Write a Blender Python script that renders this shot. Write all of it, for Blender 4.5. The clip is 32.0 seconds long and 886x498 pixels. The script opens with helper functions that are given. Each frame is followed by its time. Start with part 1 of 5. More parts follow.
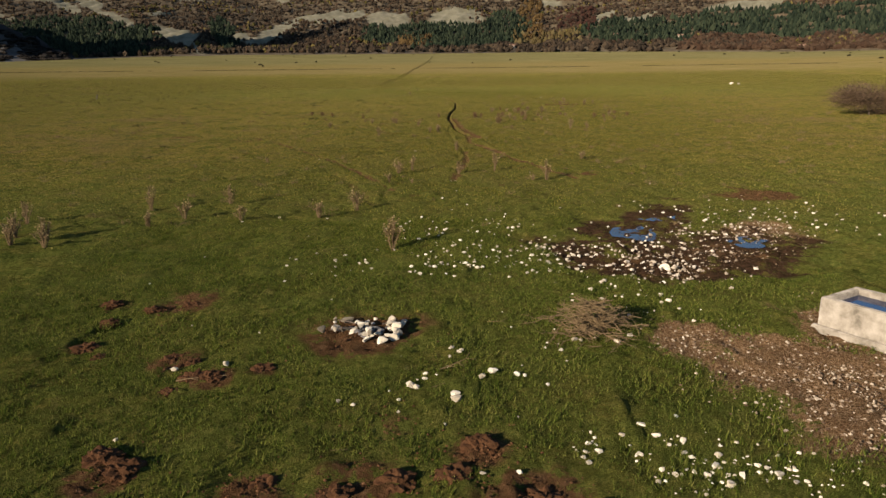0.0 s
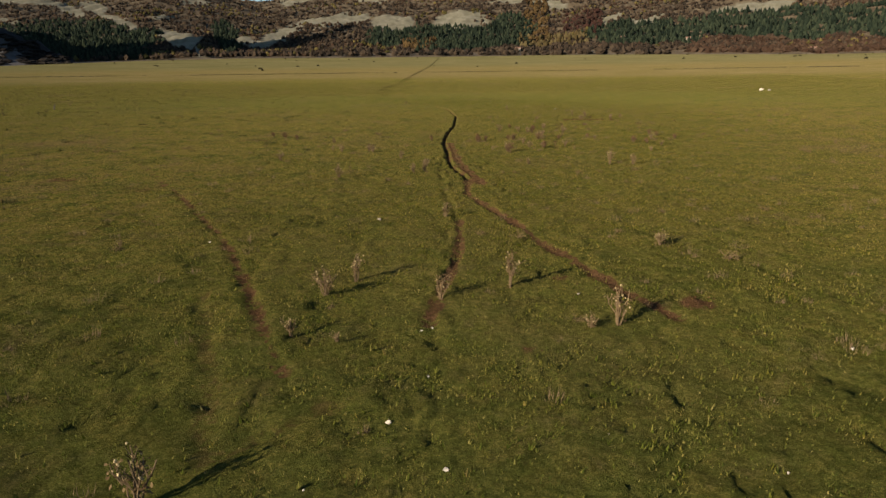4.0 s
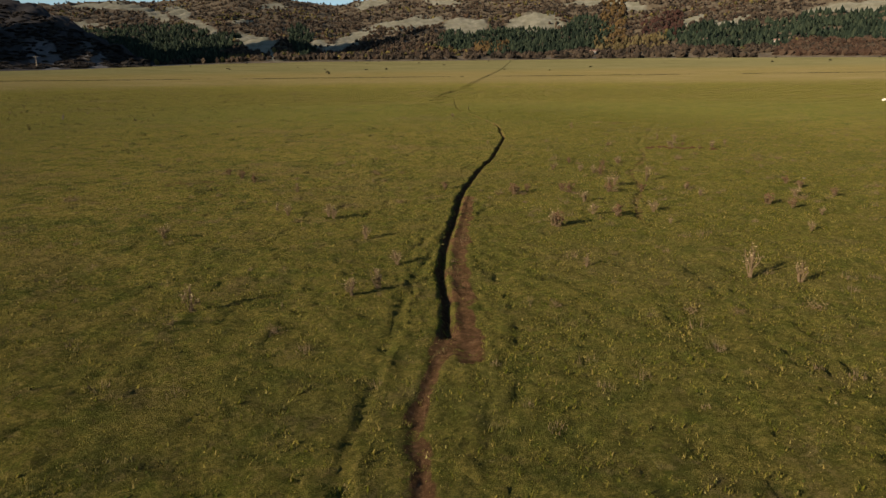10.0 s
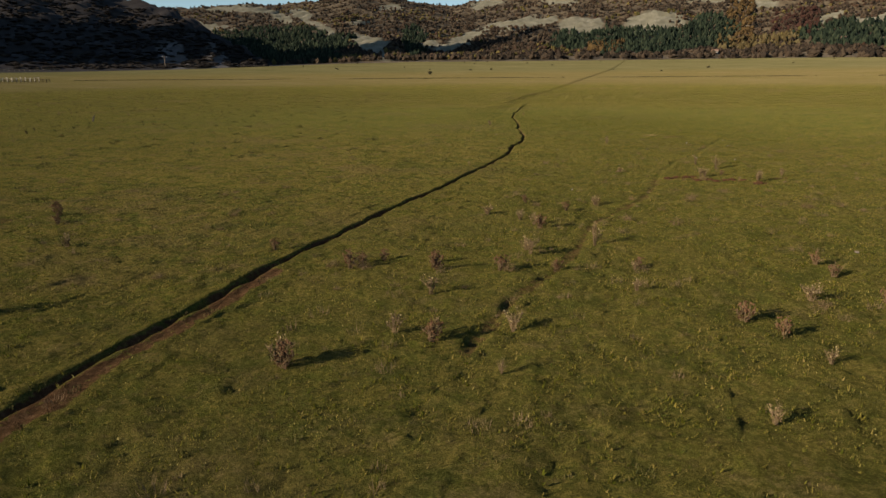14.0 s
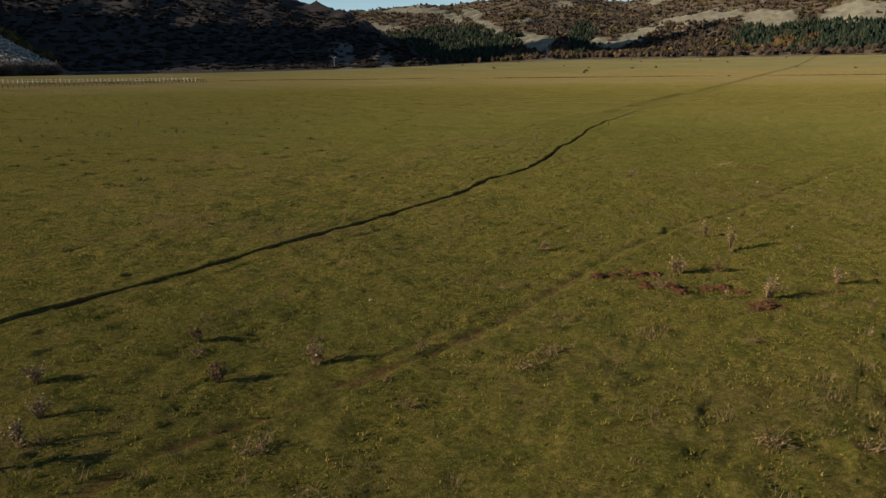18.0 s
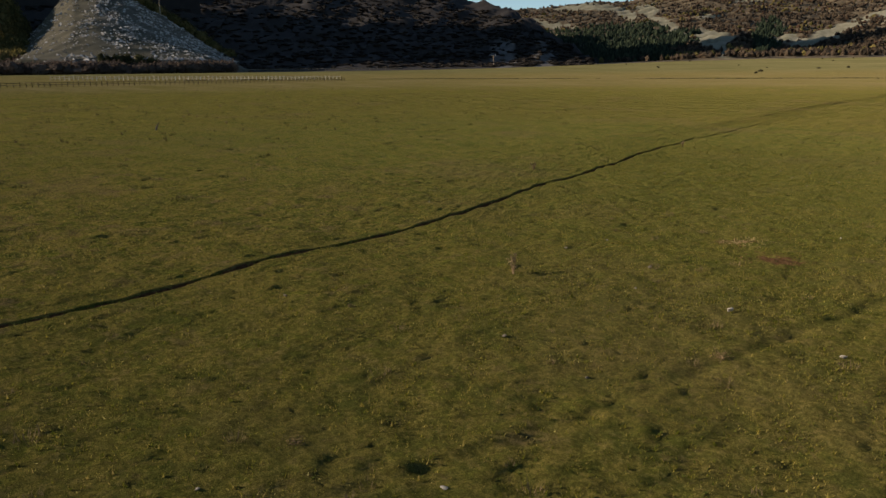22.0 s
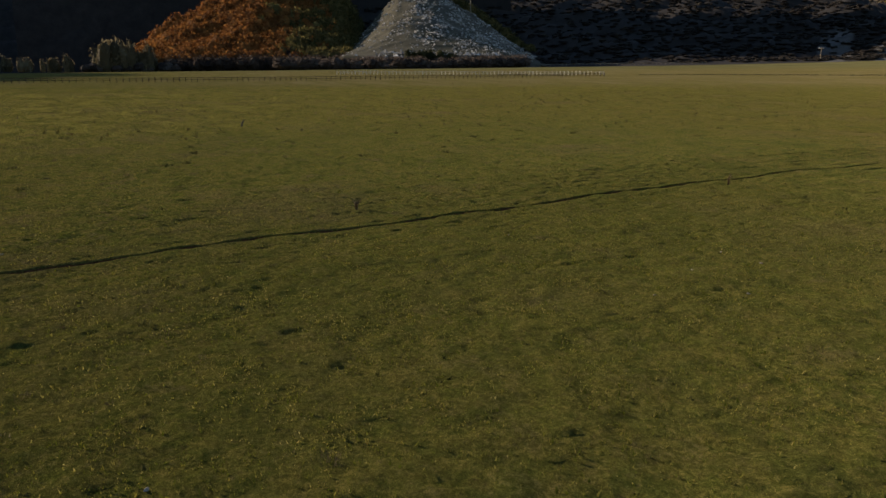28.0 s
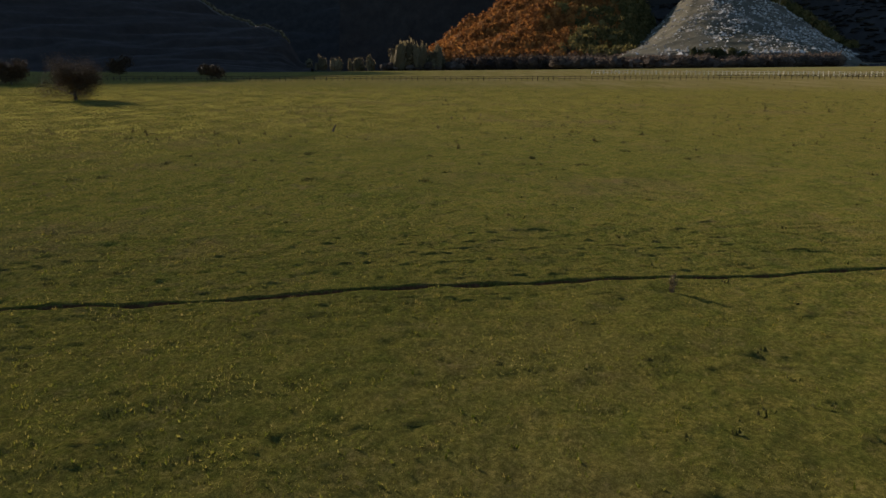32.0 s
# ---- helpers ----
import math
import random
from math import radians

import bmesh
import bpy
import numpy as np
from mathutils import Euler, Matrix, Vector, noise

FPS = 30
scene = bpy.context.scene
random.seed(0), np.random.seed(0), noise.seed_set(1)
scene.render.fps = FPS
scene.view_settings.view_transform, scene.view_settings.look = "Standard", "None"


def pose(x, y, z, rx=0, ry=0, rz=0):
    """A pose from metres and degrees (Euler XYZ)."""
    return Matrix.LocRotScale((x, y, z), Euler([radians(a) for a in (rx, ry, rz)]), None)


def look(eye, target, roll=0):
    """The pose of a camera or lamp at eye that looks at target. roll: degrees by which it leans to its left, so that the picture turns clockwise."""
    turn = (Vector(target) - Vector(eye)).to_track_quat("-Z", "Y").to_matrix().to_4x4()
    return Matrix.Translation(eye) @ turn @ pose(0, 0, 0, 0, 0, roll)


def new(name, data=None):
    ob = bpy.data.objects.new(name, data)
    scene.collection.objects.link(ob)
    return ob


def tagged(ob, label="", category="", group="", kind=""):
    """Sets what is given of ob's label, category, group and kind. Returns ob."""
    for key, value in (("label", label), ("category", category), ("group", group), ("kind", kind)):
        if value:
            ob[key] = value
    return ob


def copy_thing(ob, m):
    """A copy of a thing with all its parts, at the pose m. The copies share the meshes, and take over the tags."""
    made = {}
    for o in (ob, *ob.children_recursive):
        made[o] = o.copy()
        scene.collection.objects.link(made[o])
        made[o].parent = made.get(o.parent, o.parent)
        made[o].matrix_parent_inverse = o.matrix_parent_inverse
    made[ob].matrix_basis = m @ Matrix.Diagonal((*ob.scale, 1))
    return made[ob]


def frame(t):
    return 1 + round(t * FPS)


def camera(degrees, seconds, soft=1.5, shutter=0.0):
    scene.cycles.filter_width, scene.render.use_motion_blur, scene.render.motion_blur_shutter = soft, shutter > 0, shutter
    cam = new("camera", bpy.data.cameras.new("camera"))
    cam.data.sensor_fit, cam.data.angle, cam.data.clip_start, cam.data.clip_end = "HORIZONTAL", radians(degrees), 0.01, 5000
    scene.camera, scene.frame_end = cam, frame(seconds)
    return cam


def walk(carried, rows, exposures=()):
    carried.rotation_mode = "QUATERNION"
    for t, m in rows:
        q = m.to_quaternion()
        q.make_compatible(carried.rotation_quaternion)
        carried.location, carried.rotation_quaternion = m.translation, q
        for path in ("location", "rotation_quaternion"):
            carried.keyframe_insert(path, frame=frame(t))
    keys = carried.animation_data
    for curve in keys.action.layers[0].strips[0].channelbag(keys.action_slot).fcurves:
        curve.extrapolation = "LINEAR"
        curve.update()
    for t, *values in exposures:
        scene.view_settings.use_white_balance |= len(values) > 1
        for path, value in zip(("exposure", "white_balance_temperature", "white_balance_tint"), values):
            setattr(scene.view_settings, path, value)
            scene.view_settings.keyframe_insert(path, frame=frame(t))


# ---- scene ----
cam = camera(64.91, 32.0)
PATH = [
    (0.0, pose(0.002, 0.000, 4.217, 75.578, 0.719, 0.576)),
    (0.5, pose(0.001, 1.793, 4.294, 75.611, 0.682, 0.574)),
    (1.0, pose(0.030, 3.651, 4.378, 75.679, 0.650, 0.565)),
    (1.5, pose(0.088, 5.561, 4.433, 75.702, 0.723, 0.537)),
    (2.0, pose(0.186, 7.508, 4.495, 75.738, 0.736, 0.536)),
    (2.5, pose(0.292, 9.430, 4.543, 75.773, 0.743, 0.554)),
    (3.0, pose(0.414, 11.300, 4.604, 75.756, 0.834, 0.535)),
    (3.5, pose(0.568, 13.094, 4.643, 75.783, 0.855, 0.740)),
    (5.5, pose(0.852, 19.123, 4.849, 75.873, 0.647, 1.417)),
    (6.0, pose(0.929, 20.583, 4.870, 75.865, 0.693, 1.409)),
    (6.5, pose(0.992, 22.065, 4.896, 75.932, 0.668, 1.943)),
    (7.0, pose(1.075, 23.594, 4.943, 75.956, 0.684, 3.246)),
    (7.5, pose(1.173, 25.090, 4.989, 75.979, 0.696, 3.864)),
    (8.0, pose(1.337, 26.609, 5.028, 76.001, 0.660, 4.482)),
    (8.5, pose(1.573, 28.148, 5.072, 76.017, 0.679, 5.109)),
    (9.0, pose(1.871, 29.669, 5.105, 76.065, 0.640, 5.717)),
    (9.5, pose(2.269, 31.144, 5.144, 76.110, 0.659, 6.273)),
    (10.0, pose(2.806, 32.616, 5.180, 76.133, 0.682, 6.837)),
    (10.5, pose(3.495, 34.094, 5.202, 76.172, 0.714, 7.454)),
    (11.0, pose(4.275, 35.613, 5.218, 76.185, 0.719, 8.127)),
    (11.5, pose(5.135, 37.156, 5.218, 76.211, 0.626, 8.875)),
    (12.0, pose(6.064, 38.680, 5.269, 76.234, 0.643, 10.378)),
    (12.5, pose(7.089, 40.329, 5.286, 76.246, 0.607, 12.396)),
    (13.0, pose(8.070, 41.974, 5.292, 76.250, 0.527, 13.768)),
    (13.5, pose(9.123, 43.973, 5.263, 76.274, 0.458, 14.680)),
    (15.5, pose(13.240, 52.511, 5.427, 76.054, 0.742, 21.587)),
    (16.0, pose(14.172, 55.070, 5.412, 76.106, 0.751, 23.067)),
    (16.5, pose(15.005, 57.703, 5.430, 76.148, 0.735, 24.584)),
    (17.0, pose(15.754, 60.429, 5.435, 76.176, 0.682, 26.432)),
    (17.5, pose(16.456, 63.160, 5.466, 76.226, 0.555, 28.202)),
    (18.0, pose(17.084, 66.059, 5.513, 76.252, 0.632, 29.695)),
    (18.5, pose(17.643, 68.967, 5.550, 76.287, 0.728, 31.140)),
    (19.0, pose(18.107, 71.854, 5.592, 76.287, 0.696, 32.639)),
    (19.5, pose(18.473, 74.722, 5.617, 76.305, 0.600, 34.130)),
    (20.0, pose(18.763, 77.634, 5.620, 76.291, 0.468, 35.741)),
    (20.5, pose(19.037, 80.480, 5.690, 76.262, 0.456, 37.536)),
    (21.0, pose(19.239, 83.244, 5.739, 76.259, 0.372, 39.410)),
    (21.5, pose(19.412, 85.892, 5.766, 76.266, 0.305, 41.432)),
    (22.0, pose(19.648, 88.392, 5.813, 76.247, 0.204, 43.317)),
    (22.5, pose(19.962, 90.731, 5.842, 76.259, 0.122, 44.950)),
    (23.0, pose(20.412, 92.937, 5.870, 76.227, 0.098, 48.224)),
    (23.5, pose(20.934, 95.057, 5.882, 76.191, -0.036, 50.642)),
    (24.0, pose(21.526, 97.092, 5.900, 76.112, 0.044, 52.966)),
    (24.5, pose(22.214, 99.044, 5.912, 76.034, -0.042, 55.506)),
    (25.0, pose(22.862, 100.966, 5.881, 76.021, -0.093, 57.577)),
    (25.5, pose(23.436, 103.026, 5.866, 75.996, -0.061, 59.450)),
    (27.5, pose(23.751, 114.047, 6.000, 75.907, 0.049, 66.298)),
    (28.0, pose(23.237, 117.414, 6.012, 75.877, -0.039, 68.309)),
    (28.5, pose(22.667, 120.115, 6.009, 75.824, -0.096, 69.940)),
    (29.0, pose(21.923, 123.103, 6.028, 75.792, -0.169, 71.858)),
    (29.5, pose(20.938, 126.154, 6.073, 75.758, -0.095, 73.839)),
    (30.0, pose(19.853, 128.942, 6.110, 75.719, -0.091, 75.714)),
    (30.5, pose(18.438, 131.988, 6.129, 75.709, -0.172, 78.489)),
    (31.0, pose(16.898, 134.724, 6.114, 75.717, -0.011, 81.290)),
    (31.5, pose(15.023, 137.587, 6.151, 75.691, -0.219, 85.297)),
    (32.0, pose(13.063, 140.413, 6.278, 75.736, -0.260, 91.829)),
]
EXPOSURES = [(0, 0.9), (6, 0.82), (13, 0.82), (20, 0.92), (24, 0.98), (28, 1.0), (31, 1.04), (32, 1.28)]
walk(cam, PATH, EXPOSURES)

# ---- light: a low autumn sun behind and to the left of the first view ----
SUN_AZ, SUN_EL = radians(46.0), radians(18.0)      # heading of the shadows from +x, height of the sun
sun_dir = Vector((-math.cos(SUN_AZ) * math.cos(SUN_EL), -math.sin(SUN_AZ) * math.cos(SUN_EL), math.sin(SUN_EL)))
sun = new("sun", bpy.data.lights.new("sun", "SUN"))
sun.data.energy, sun.data.angle, sun.data.color = 5.4, radians(0.55), (1.0, 0.83, 0.67)
sun.matrix_world = look((0, 0, 60), Vector((0, 0, 60)) - sun_dir)
world = bpy.data.worlds.new("sky")
scene.world = world
world.use_nodes = True
wn = world.node_tree.nodes
sky = wn.new("ShaderNodeTexSky")
sky.sky_type, sky.sun_disc, sky.sun_elevation = "NISHITA", False, SUN_EL
sky.air_density, sky.dust_density, sky.ozone_density = 1.0, 0.3, 3.0
sky.sun_rotation = math.atan2(sun_dir.x, sun_dir.y)
world.node_tree.links.new(sky.outputs[0], wn["Background"].inputs[0])
wn["Background"].inputs[1].default_value = 0.072


# ---- materials ----
class Mat:
    """A small builder of node materials."""
    def __init__(self, name, rough=0.85, spec=0.3):
        self.m = bpy.data.materials.new(name)
        self.m.use_nodes = True
        self.t = self.m.node_tree
        self.p = self.t.nodes["Principled BSDF"]
        self.p.inputs["Roughness"].default_value = rough
        self.p.inputs["Specular IOR Level"].default_value = spec
        self.p.inputs["Diffuse Roughness"].default_value = 0.5 if rough > 0.8 else 0.0
        self.pos = None

    def n(self, kind, **kw):
        node = self.t.nodes.new(kind)
        for k, v in kw.items():
            node.inputs[k.replace("_", " ")].default_value = v
        return node

    def link(self, a, b):
        self.t.links.new(a, b)

    def where(self):
        if self.pos is None:
            self.pos = self.t.nodes.new("ShaderNodeNewGeometry").outputs["Position"]
        return self.pos

    def noise(self, scale, detail=4.0, rough=0.6, stretch=None):
        node = self.n("ShaderNodeTexNoise", Scale=scale, Detail=detail, Roughness=rough)
        src = self.where()
        if stretch:
            mp = self.n("ShaderNodeMapping")
            mp.inputs["Scale"].default_value = stretch
            self.link(src, mp.inputs["Vector"])
            src = mp.outputs[0]
        self.link(src, node.inputs["Vector"])
        return node.outputs["Fac"]

    def ramp(self, fac, stops):
        node = self.t.nodes.new("ShaderNodeValToRGB")
        el = node.color_ramp.elements
        while len(el) < len(stops):
            el.new(0.5)
        for e, (at, c) in zip(el, stops):
            e.position, e.color = at, (*c, 1) if len(c) == 3 else c
        self.link(fac, node.inputs["Fac"])
        return node.outputs["Color"]

    def mix(self, fac, a, b, blend="MIX"):
        node = self.t.nodes.new("ShaderNodeMix")
        node.data_type, node.blend_type = "RGBA", blend
        for sock, v in ((node.inputs["Factor"], fac), (node.inputs["A"], a), (node.inputs["B"], b)):
            if isinstance(v, (int, float)):
                sock.default_value = v
            elif isinstance(v, tuple):
                sock.default_value = (*v, 1)
            else:
                self.link(v, sock)
        return node.outputs["Result"]

    def math(self, op, a, b):
        node = self.t.nodes.new("ShaderNodeMath")
        node.operation, node.use_clamp = op, True
        for sock, v in zip(node.inputs, (a, b)):
            if isinstance(v, (int, float)):
                sock.default_value = v
            else:
                self.link(v, sock)
        return node.outputs[0]

    def attr(self, name):
        node = self.t.nodes.new("ShaderNodeAttribute")
        node.attribute_name = name
        return node.outputs["Fac"]

    def colour(self, out):
        if isinstance(out, tuple):
            self.p.inputs["Base Color"].default_value = (*out, 1)
        else:
            self.link(out, self.p.inputs["Base Color"])
        return self

    def bump(self, height, strength=0.5, dist=0.02):
        b = self.n("ShaderNodeBump", Strength=strength, Distance=dist)
        self.link(height, b.inputs["Height"])
        self.link(b.outputs[0], self.p.inputs["Normal"])
        return self

    def island(self):
        return self.t.nodes.new("ShaderNodeNewGeometry").outputs["Random Per Island"]

    def each(self):
        return self.t.nodes.new("ShaderNodeObjectInfo").outputs["Random"]


def m_ground():
    k = Mat("meadow_turf", 1.0, 0.0)
    k.p.inputs["Diffuse Roughness"].default_value = 0.6
    mid, wide = k.noise(1.6, 6, 0.7), k.noise(0.22, 6, 0.65)
    # blade-sized grain over hand-sized clumps
    fine = k.math("ADD", k.math("MULTIPLY", k.noise(34, 5, 0.8, (1, 1.6, 1)), 0.55), k.math("MULTIPLY", k.noise(8, 7, 0.75), 0.45))
    green = k.ramp(fine, [(0.40, (0.016, 0.024, 0.005)), (0.5, (0.058, 0.070, 0.011)), (0.60, (0.190, 0.165, 0.026))])
    olive = k.ramp(fine, [(0.40, (0.030, 0.026, 0.008)), (0.5, (0.104, 0.084, 0.019)), (0.60, (0.260, 0.195, 0.052))])
    brown = k.ramp(fine, [(0.40, (0.034, 0.022, 0.013)), (0.5, (0.096, 0.062, 0.030)), (0.60, (0.200, 0.140, 0.072))])
    deep = k.ramp(fine, [(0.40, (0.008, 0.014, 0.004)), (0.5, (0.028, 0.040, 0.009)), (0.60, (0.090, 0.092, 0.020))])
    c = k.mix(k.ramp(mid, [(0.35, (0, 0, 0)), (0.52, (1, 1, 1))]), green, olive)
    c = k.mix(k.ramp(k.noise(0.75, 7, 0.8), [(0.50, (0, 0, 0)), (0.60, (0.9, 0.9, 0.9))]), c, deep)
    c = k.mix(k.ramp(k.noise(2.4, 8, 0.85), [(0.53, (0, 0, 0)), (0.60, (0.8, 0.8, 0.8))]), c, deep)
    c = k.mix(k.ramp(k.noise(2.1, 8, 0.85, (1.1, 0.9, 1)), [(0.55, (0, 0, 0)), (0.62, (0.7, 0.7, 0.7))]), c, olive)
    c = k.mix(k.ramp(wide, [(0.50, (0, 0, 0)), (0.64, (0.7, 0.7, 0.7))]), c, olive)
    c = k.mix(k.ramp(k.noise(0.5, 8, 0.8), [(0.54, (0, 0, 0)), (0.66, (0.9, 0.9, 0.9))]), c, brown)
    c = k.mix(k.ramp(k.noise(3.2, 8, 0.85), [(0.555, (0, 0, 0)), (0.625, (0.85, 0.85, 0.85))]), c, brown)
    c = k.mix(k.ramp(k.noise(0.10, 7, 0.7, (1, 1.8, 1)), [(0.52, (0, 0, 0)), (0.68, (0.5, 0.5, 0.5))]), c, deep)
    c = k.mix(k.ramp(k.noise(0.055, 6, 0.7), [(0.52, (0, 0, 0)), (0.68, (0.6, 0.6, 0.6))]), c, brown)
    # fresher turf near the trough and at the far end of the strip
    fresh = k.ramp(fine, [(0.40, (0.014, 0.028, 0.006)), (0.5, (0.050, 0.076, 0.014)), (0.60, (0.150, 0.165, 0.038))])
    c = k.mix(k.math("MULTIPLY", k.attr("lush"), k.ramp(k.noise(0.9, 6, 0.75), [(0.36, (0.25, 0.25, 0.25)), (0.6, (0.95, 0.95, 0.95))])), c, fresh)
    # the plain grows drier with distance from the walked strip
    straw = k.ramp(k.noise(0.03, 7, 0.65, (1, 6, 1)), [(0.3, (0.092, 0.070, 0.028)), (0.5, (0.130, 0.098, 0.045)), (0.68, (0.18, 0.135, 0.070))])
    c = k.mix(k.math("MULTIPLY", k.attr("tuft"), 0.5), c, k.ramp(fine, [(0.3, (0.020, 0.020, 0.006)), (0.5, (0.058, 0.056, 0.012)), (0.7, (0.125, 0.105, 0.03))]))
    c = k.mix(k.math("MULTIPLY", k.attr("dry"), k.ramp(k.noise(0.035, 7, 0.7, (1, 2.5, 1)), [(0.36, (0.45, 0.45, 0.45)), (0.6, (1, 1, 1))])), c, straw)
    c = k.mix(k.attr("rough"), c, k.ramp(k.noise(0.02, 8, 0.75, (1, 5, 1)), [(0.32, (0.044, 0.044, 0.018)), (0.5, (0.090, 0.082, 0.036)), (0.66, (0.150, 0.125, 0.064))]))

    def patch(name, n1, n2, lo, hi):
        n = k.math("MULTIPLY", k.math("ADD", k.noise(n1, 6, 0.75), k.noise(n2, 5, 0.7)), 0.5)
        near = k.ramp(k.attr(name), [(0.06, (0, 0, 0)), (0.25, (1, 1, 1))])
        node = k.t.nodes.new("ShaderNodeMath")
        node.operation = "MULTIPLY_ADD"
        k.link(n, node.inputs[0])
        node.inputs[1].default_value = 5.0
        k.link(k.attr(name), node.inputs[2])
        sub = k.t.nodes.new("ShaderNodeMath")
        sub.operation = "SUBTRACT"
        k.link(node.outputs[0], sub.inputs[0])
        sub.inputs[1].default_value = 2.5
        return k.math("MULTIPLY", k.ramp(sub.outputs[0], [(lo, (0, 0, 0)), (hi, (1, 1, 1))]), near)

    soil = k.ramp(k.noise(7, 7, 0.75), [(0.3, (0.028, 0.015, 0.008)), (0.5, (0.072, 0.037, 0.018)), (0.72, (0.14, 0.082, 0.042))])
    c = k.mix(patch("soil", 5.0, 1.1, 0.42, 0.62), c, soil)
    gravel = k.ramp(k.noise(24, 7, 0.85), [(0.38, (0.042, 0.023, 0.011)), (0.5, (0.130, 0.074, 0.036)), (0.62, (0.30, 0.21, 0.12))])
    c = k.mix(patch("gravel", 6.0, 1.3, 0.42, 0.60), c, gravel)
    wet = patch("wet", 3.5, 0.9, 0.36, 0.54)
    c = k.mix(wet, c, k.ramp(k.noise(9, 6, .7), [(0.35, (0.014, 0.008, 0.006)), (0.65, (0.056, 0.029, 0.018))]))
    k.colour(c)
    # a nap of fine blades catches light at a low angle
    k.p.inputs["Sheen Weight"].default_value, k.p.inputs["Sheen Roughness"].default_value = 0.03, 0.5
    k.p.inputs["Sheen Tint"].default_value = (0.52, 0.55, 0.14, 1)
    r = k.mix(wet, (0.95, 0.95, 0.95), (0.45, 0.45, 0.45))
    k.link(r, k.p.inputs["Roughness"])
    h = k.mix(0.5, k.noise(30, 6, 0.8), k.noise(6.0, 7, 0.78))
    h = k.mix(0.4, h, k.noise(1.9, 6, 0.7))
    return k.bump(h, 1.0, 0.14).m


def thin(mat, share=0.4):
    """Lets light through thin leaves and blades."""
    t = mat.node_tree
    base = t.nodes["Principled BSDF"].inputs["Base Color"].links[0].from_socket
    tr, mx = t.nodes.new("ShaderNodeBsdfTranslucent"), t.nodes.new("ShaderNodeMixShader")
    t.links.new(base, tr.inputs["Color"])
    mx.inputs[0].default_value = share
    out = t.nodes["Material Output"]
    t.links.new(t.nodes["Principled BSDF"].outputs[0], mx.inputs[1])
    t.links.new(tr.outputs[0], mx.inputs[2])
    t.links.new(mx.outputs[0], out.inputs["Surface"])
    return mat


def m_rampy(name, scale, stops, rough=0.9, bump=0.4, dist=0.02, island=0.0, each=0.0, spec=0.04, detail=5):
    """Noise-coloured matt surface; island and each shift the shade from piece to piece."""
    k = Mat(name, rough, spec)
    f = k.noise(scale, detail, 0.65)
    if island:
        f = k.math("ADD", k.math("MULTIPLY", f, 1 - island), k.math("MULTIPLY", k.island(), island))
    if each:
        f = k.math("ADD", k.math("MULTIPLY", f, 1 - each), k.math("MULTIPLY", k.each(), each))
    k.colour(k.ramp(f, stops))
    if bump:
        k.bump(k.noise(scale * 3, 5, 0.7), bump, dist)
    return k.m


def m_grass():
    """Short blades, fresher where the turf is lush."""
    k = Mat("grass_blades", 1.0, 0.02)
    f = k.math("ADD", k.math("MULTIPLY", k.noise(0.6, 5, 0.65), 0.5), k.math("MULTIPLY", k.island(), 0.5))
    dry = k.ramp(f, [(0.25, (0.048, 0.060, 0.006)), (0.45, (0.110, 0.114, 0.012)), (0.6, (0.195, 0.160, 0.028)), (0.8, (0.31, 0.230, 0.08))])
    wet = k.ramp(f, [(0.2, (0.036, 0.058, 0.009)), (0.5, (0.086, 0.114, 0.017)), (0.70, (0.190, 0.200, 0.042)), (0.85, (0.30, 0.255, 0.09))])
    k.colour(k.mix(k.attr("lush"), dry, wet))
    return thin(k.m, 0.42)


GROUND = m_ground()
STONE = m_rampy("pale_limestone", 9, [(0.25, (0.27, 0.235, 0.17)), (0.5, (0.47, 0.42, 0.32)), (0.75, (0.64, 0.59, 0.47))], each=0.35)
STONES = m_rampy("pale_limestone_scatter", 9, [(0.25, (0.30, 0.26, 0.19)), (0.5, (0.50, 0.45, 0.34)), (0.75, (0.66, 0.61, 0.49))], island=0.5, bump=0)
GRASS = m_grass()
STALK = m_rampy("dry_stalk", 30, [(0.3, (0.085, 0.058, 0.030)), (0.7, (0.19, 0.138, 0.075))], bump=0)
CREAM = m_rampy("cream_seed_head", 12, [(0.2, (0.14, 0.098, 0.042)), (0.5, (0.25, 0.188, 0.088)), (0.85, (0.40, 0.325, 0.17))], island=0.6, bump=0, each=0.3)
SEED = m_rampy("dry_seed_head", 12, [(0.2, (0.056, 0.036, 0.015)), (0.5, (0.115, 0.077, 0.034)), (0.85, (0.205, 0.148, 0.068))], island=0.6, bump=0)
RUST = m_rampy("rusty_seed_head", 12, [(0.2, (0.030, 0.015, 0.008)), (0.5, (0.070, 0.036, 0.018)), (0.85, (0.14, 0.080, 0.04))], island=0.6, bump=0)
GREYSTONE = m_rampy("weathered_grey_stone", 12, [(0.25, (0.10, 0.085, 0.06)), (0.5, (0.20, 0.175, 0.13)), (0.8, (0.36, 0.33, 0.27))], each=0.4)
CLOD = m_rampy("red_earth_clods", 10, [(0.25, (0.032, 0.016, 0.008)), (0.5, (0.085, 0.041, 0.019)), (0.8, (0.15, 0.080, 0.040))], island=0.4, bump=0.5)
BARK = m_rampy("grey_bark", 6, [(0.3, (0.05, 0.04, 0.03)), (0.7, (0.16, 0.13, 0.10))], bump=0.4)
POST = m_rampy("weathered_wood", 8, [(0.3, (0.12, 0.095, 0.065)), (0.7, (0.30, 0.25, 0.18))], each=0.4, bump=0.3)

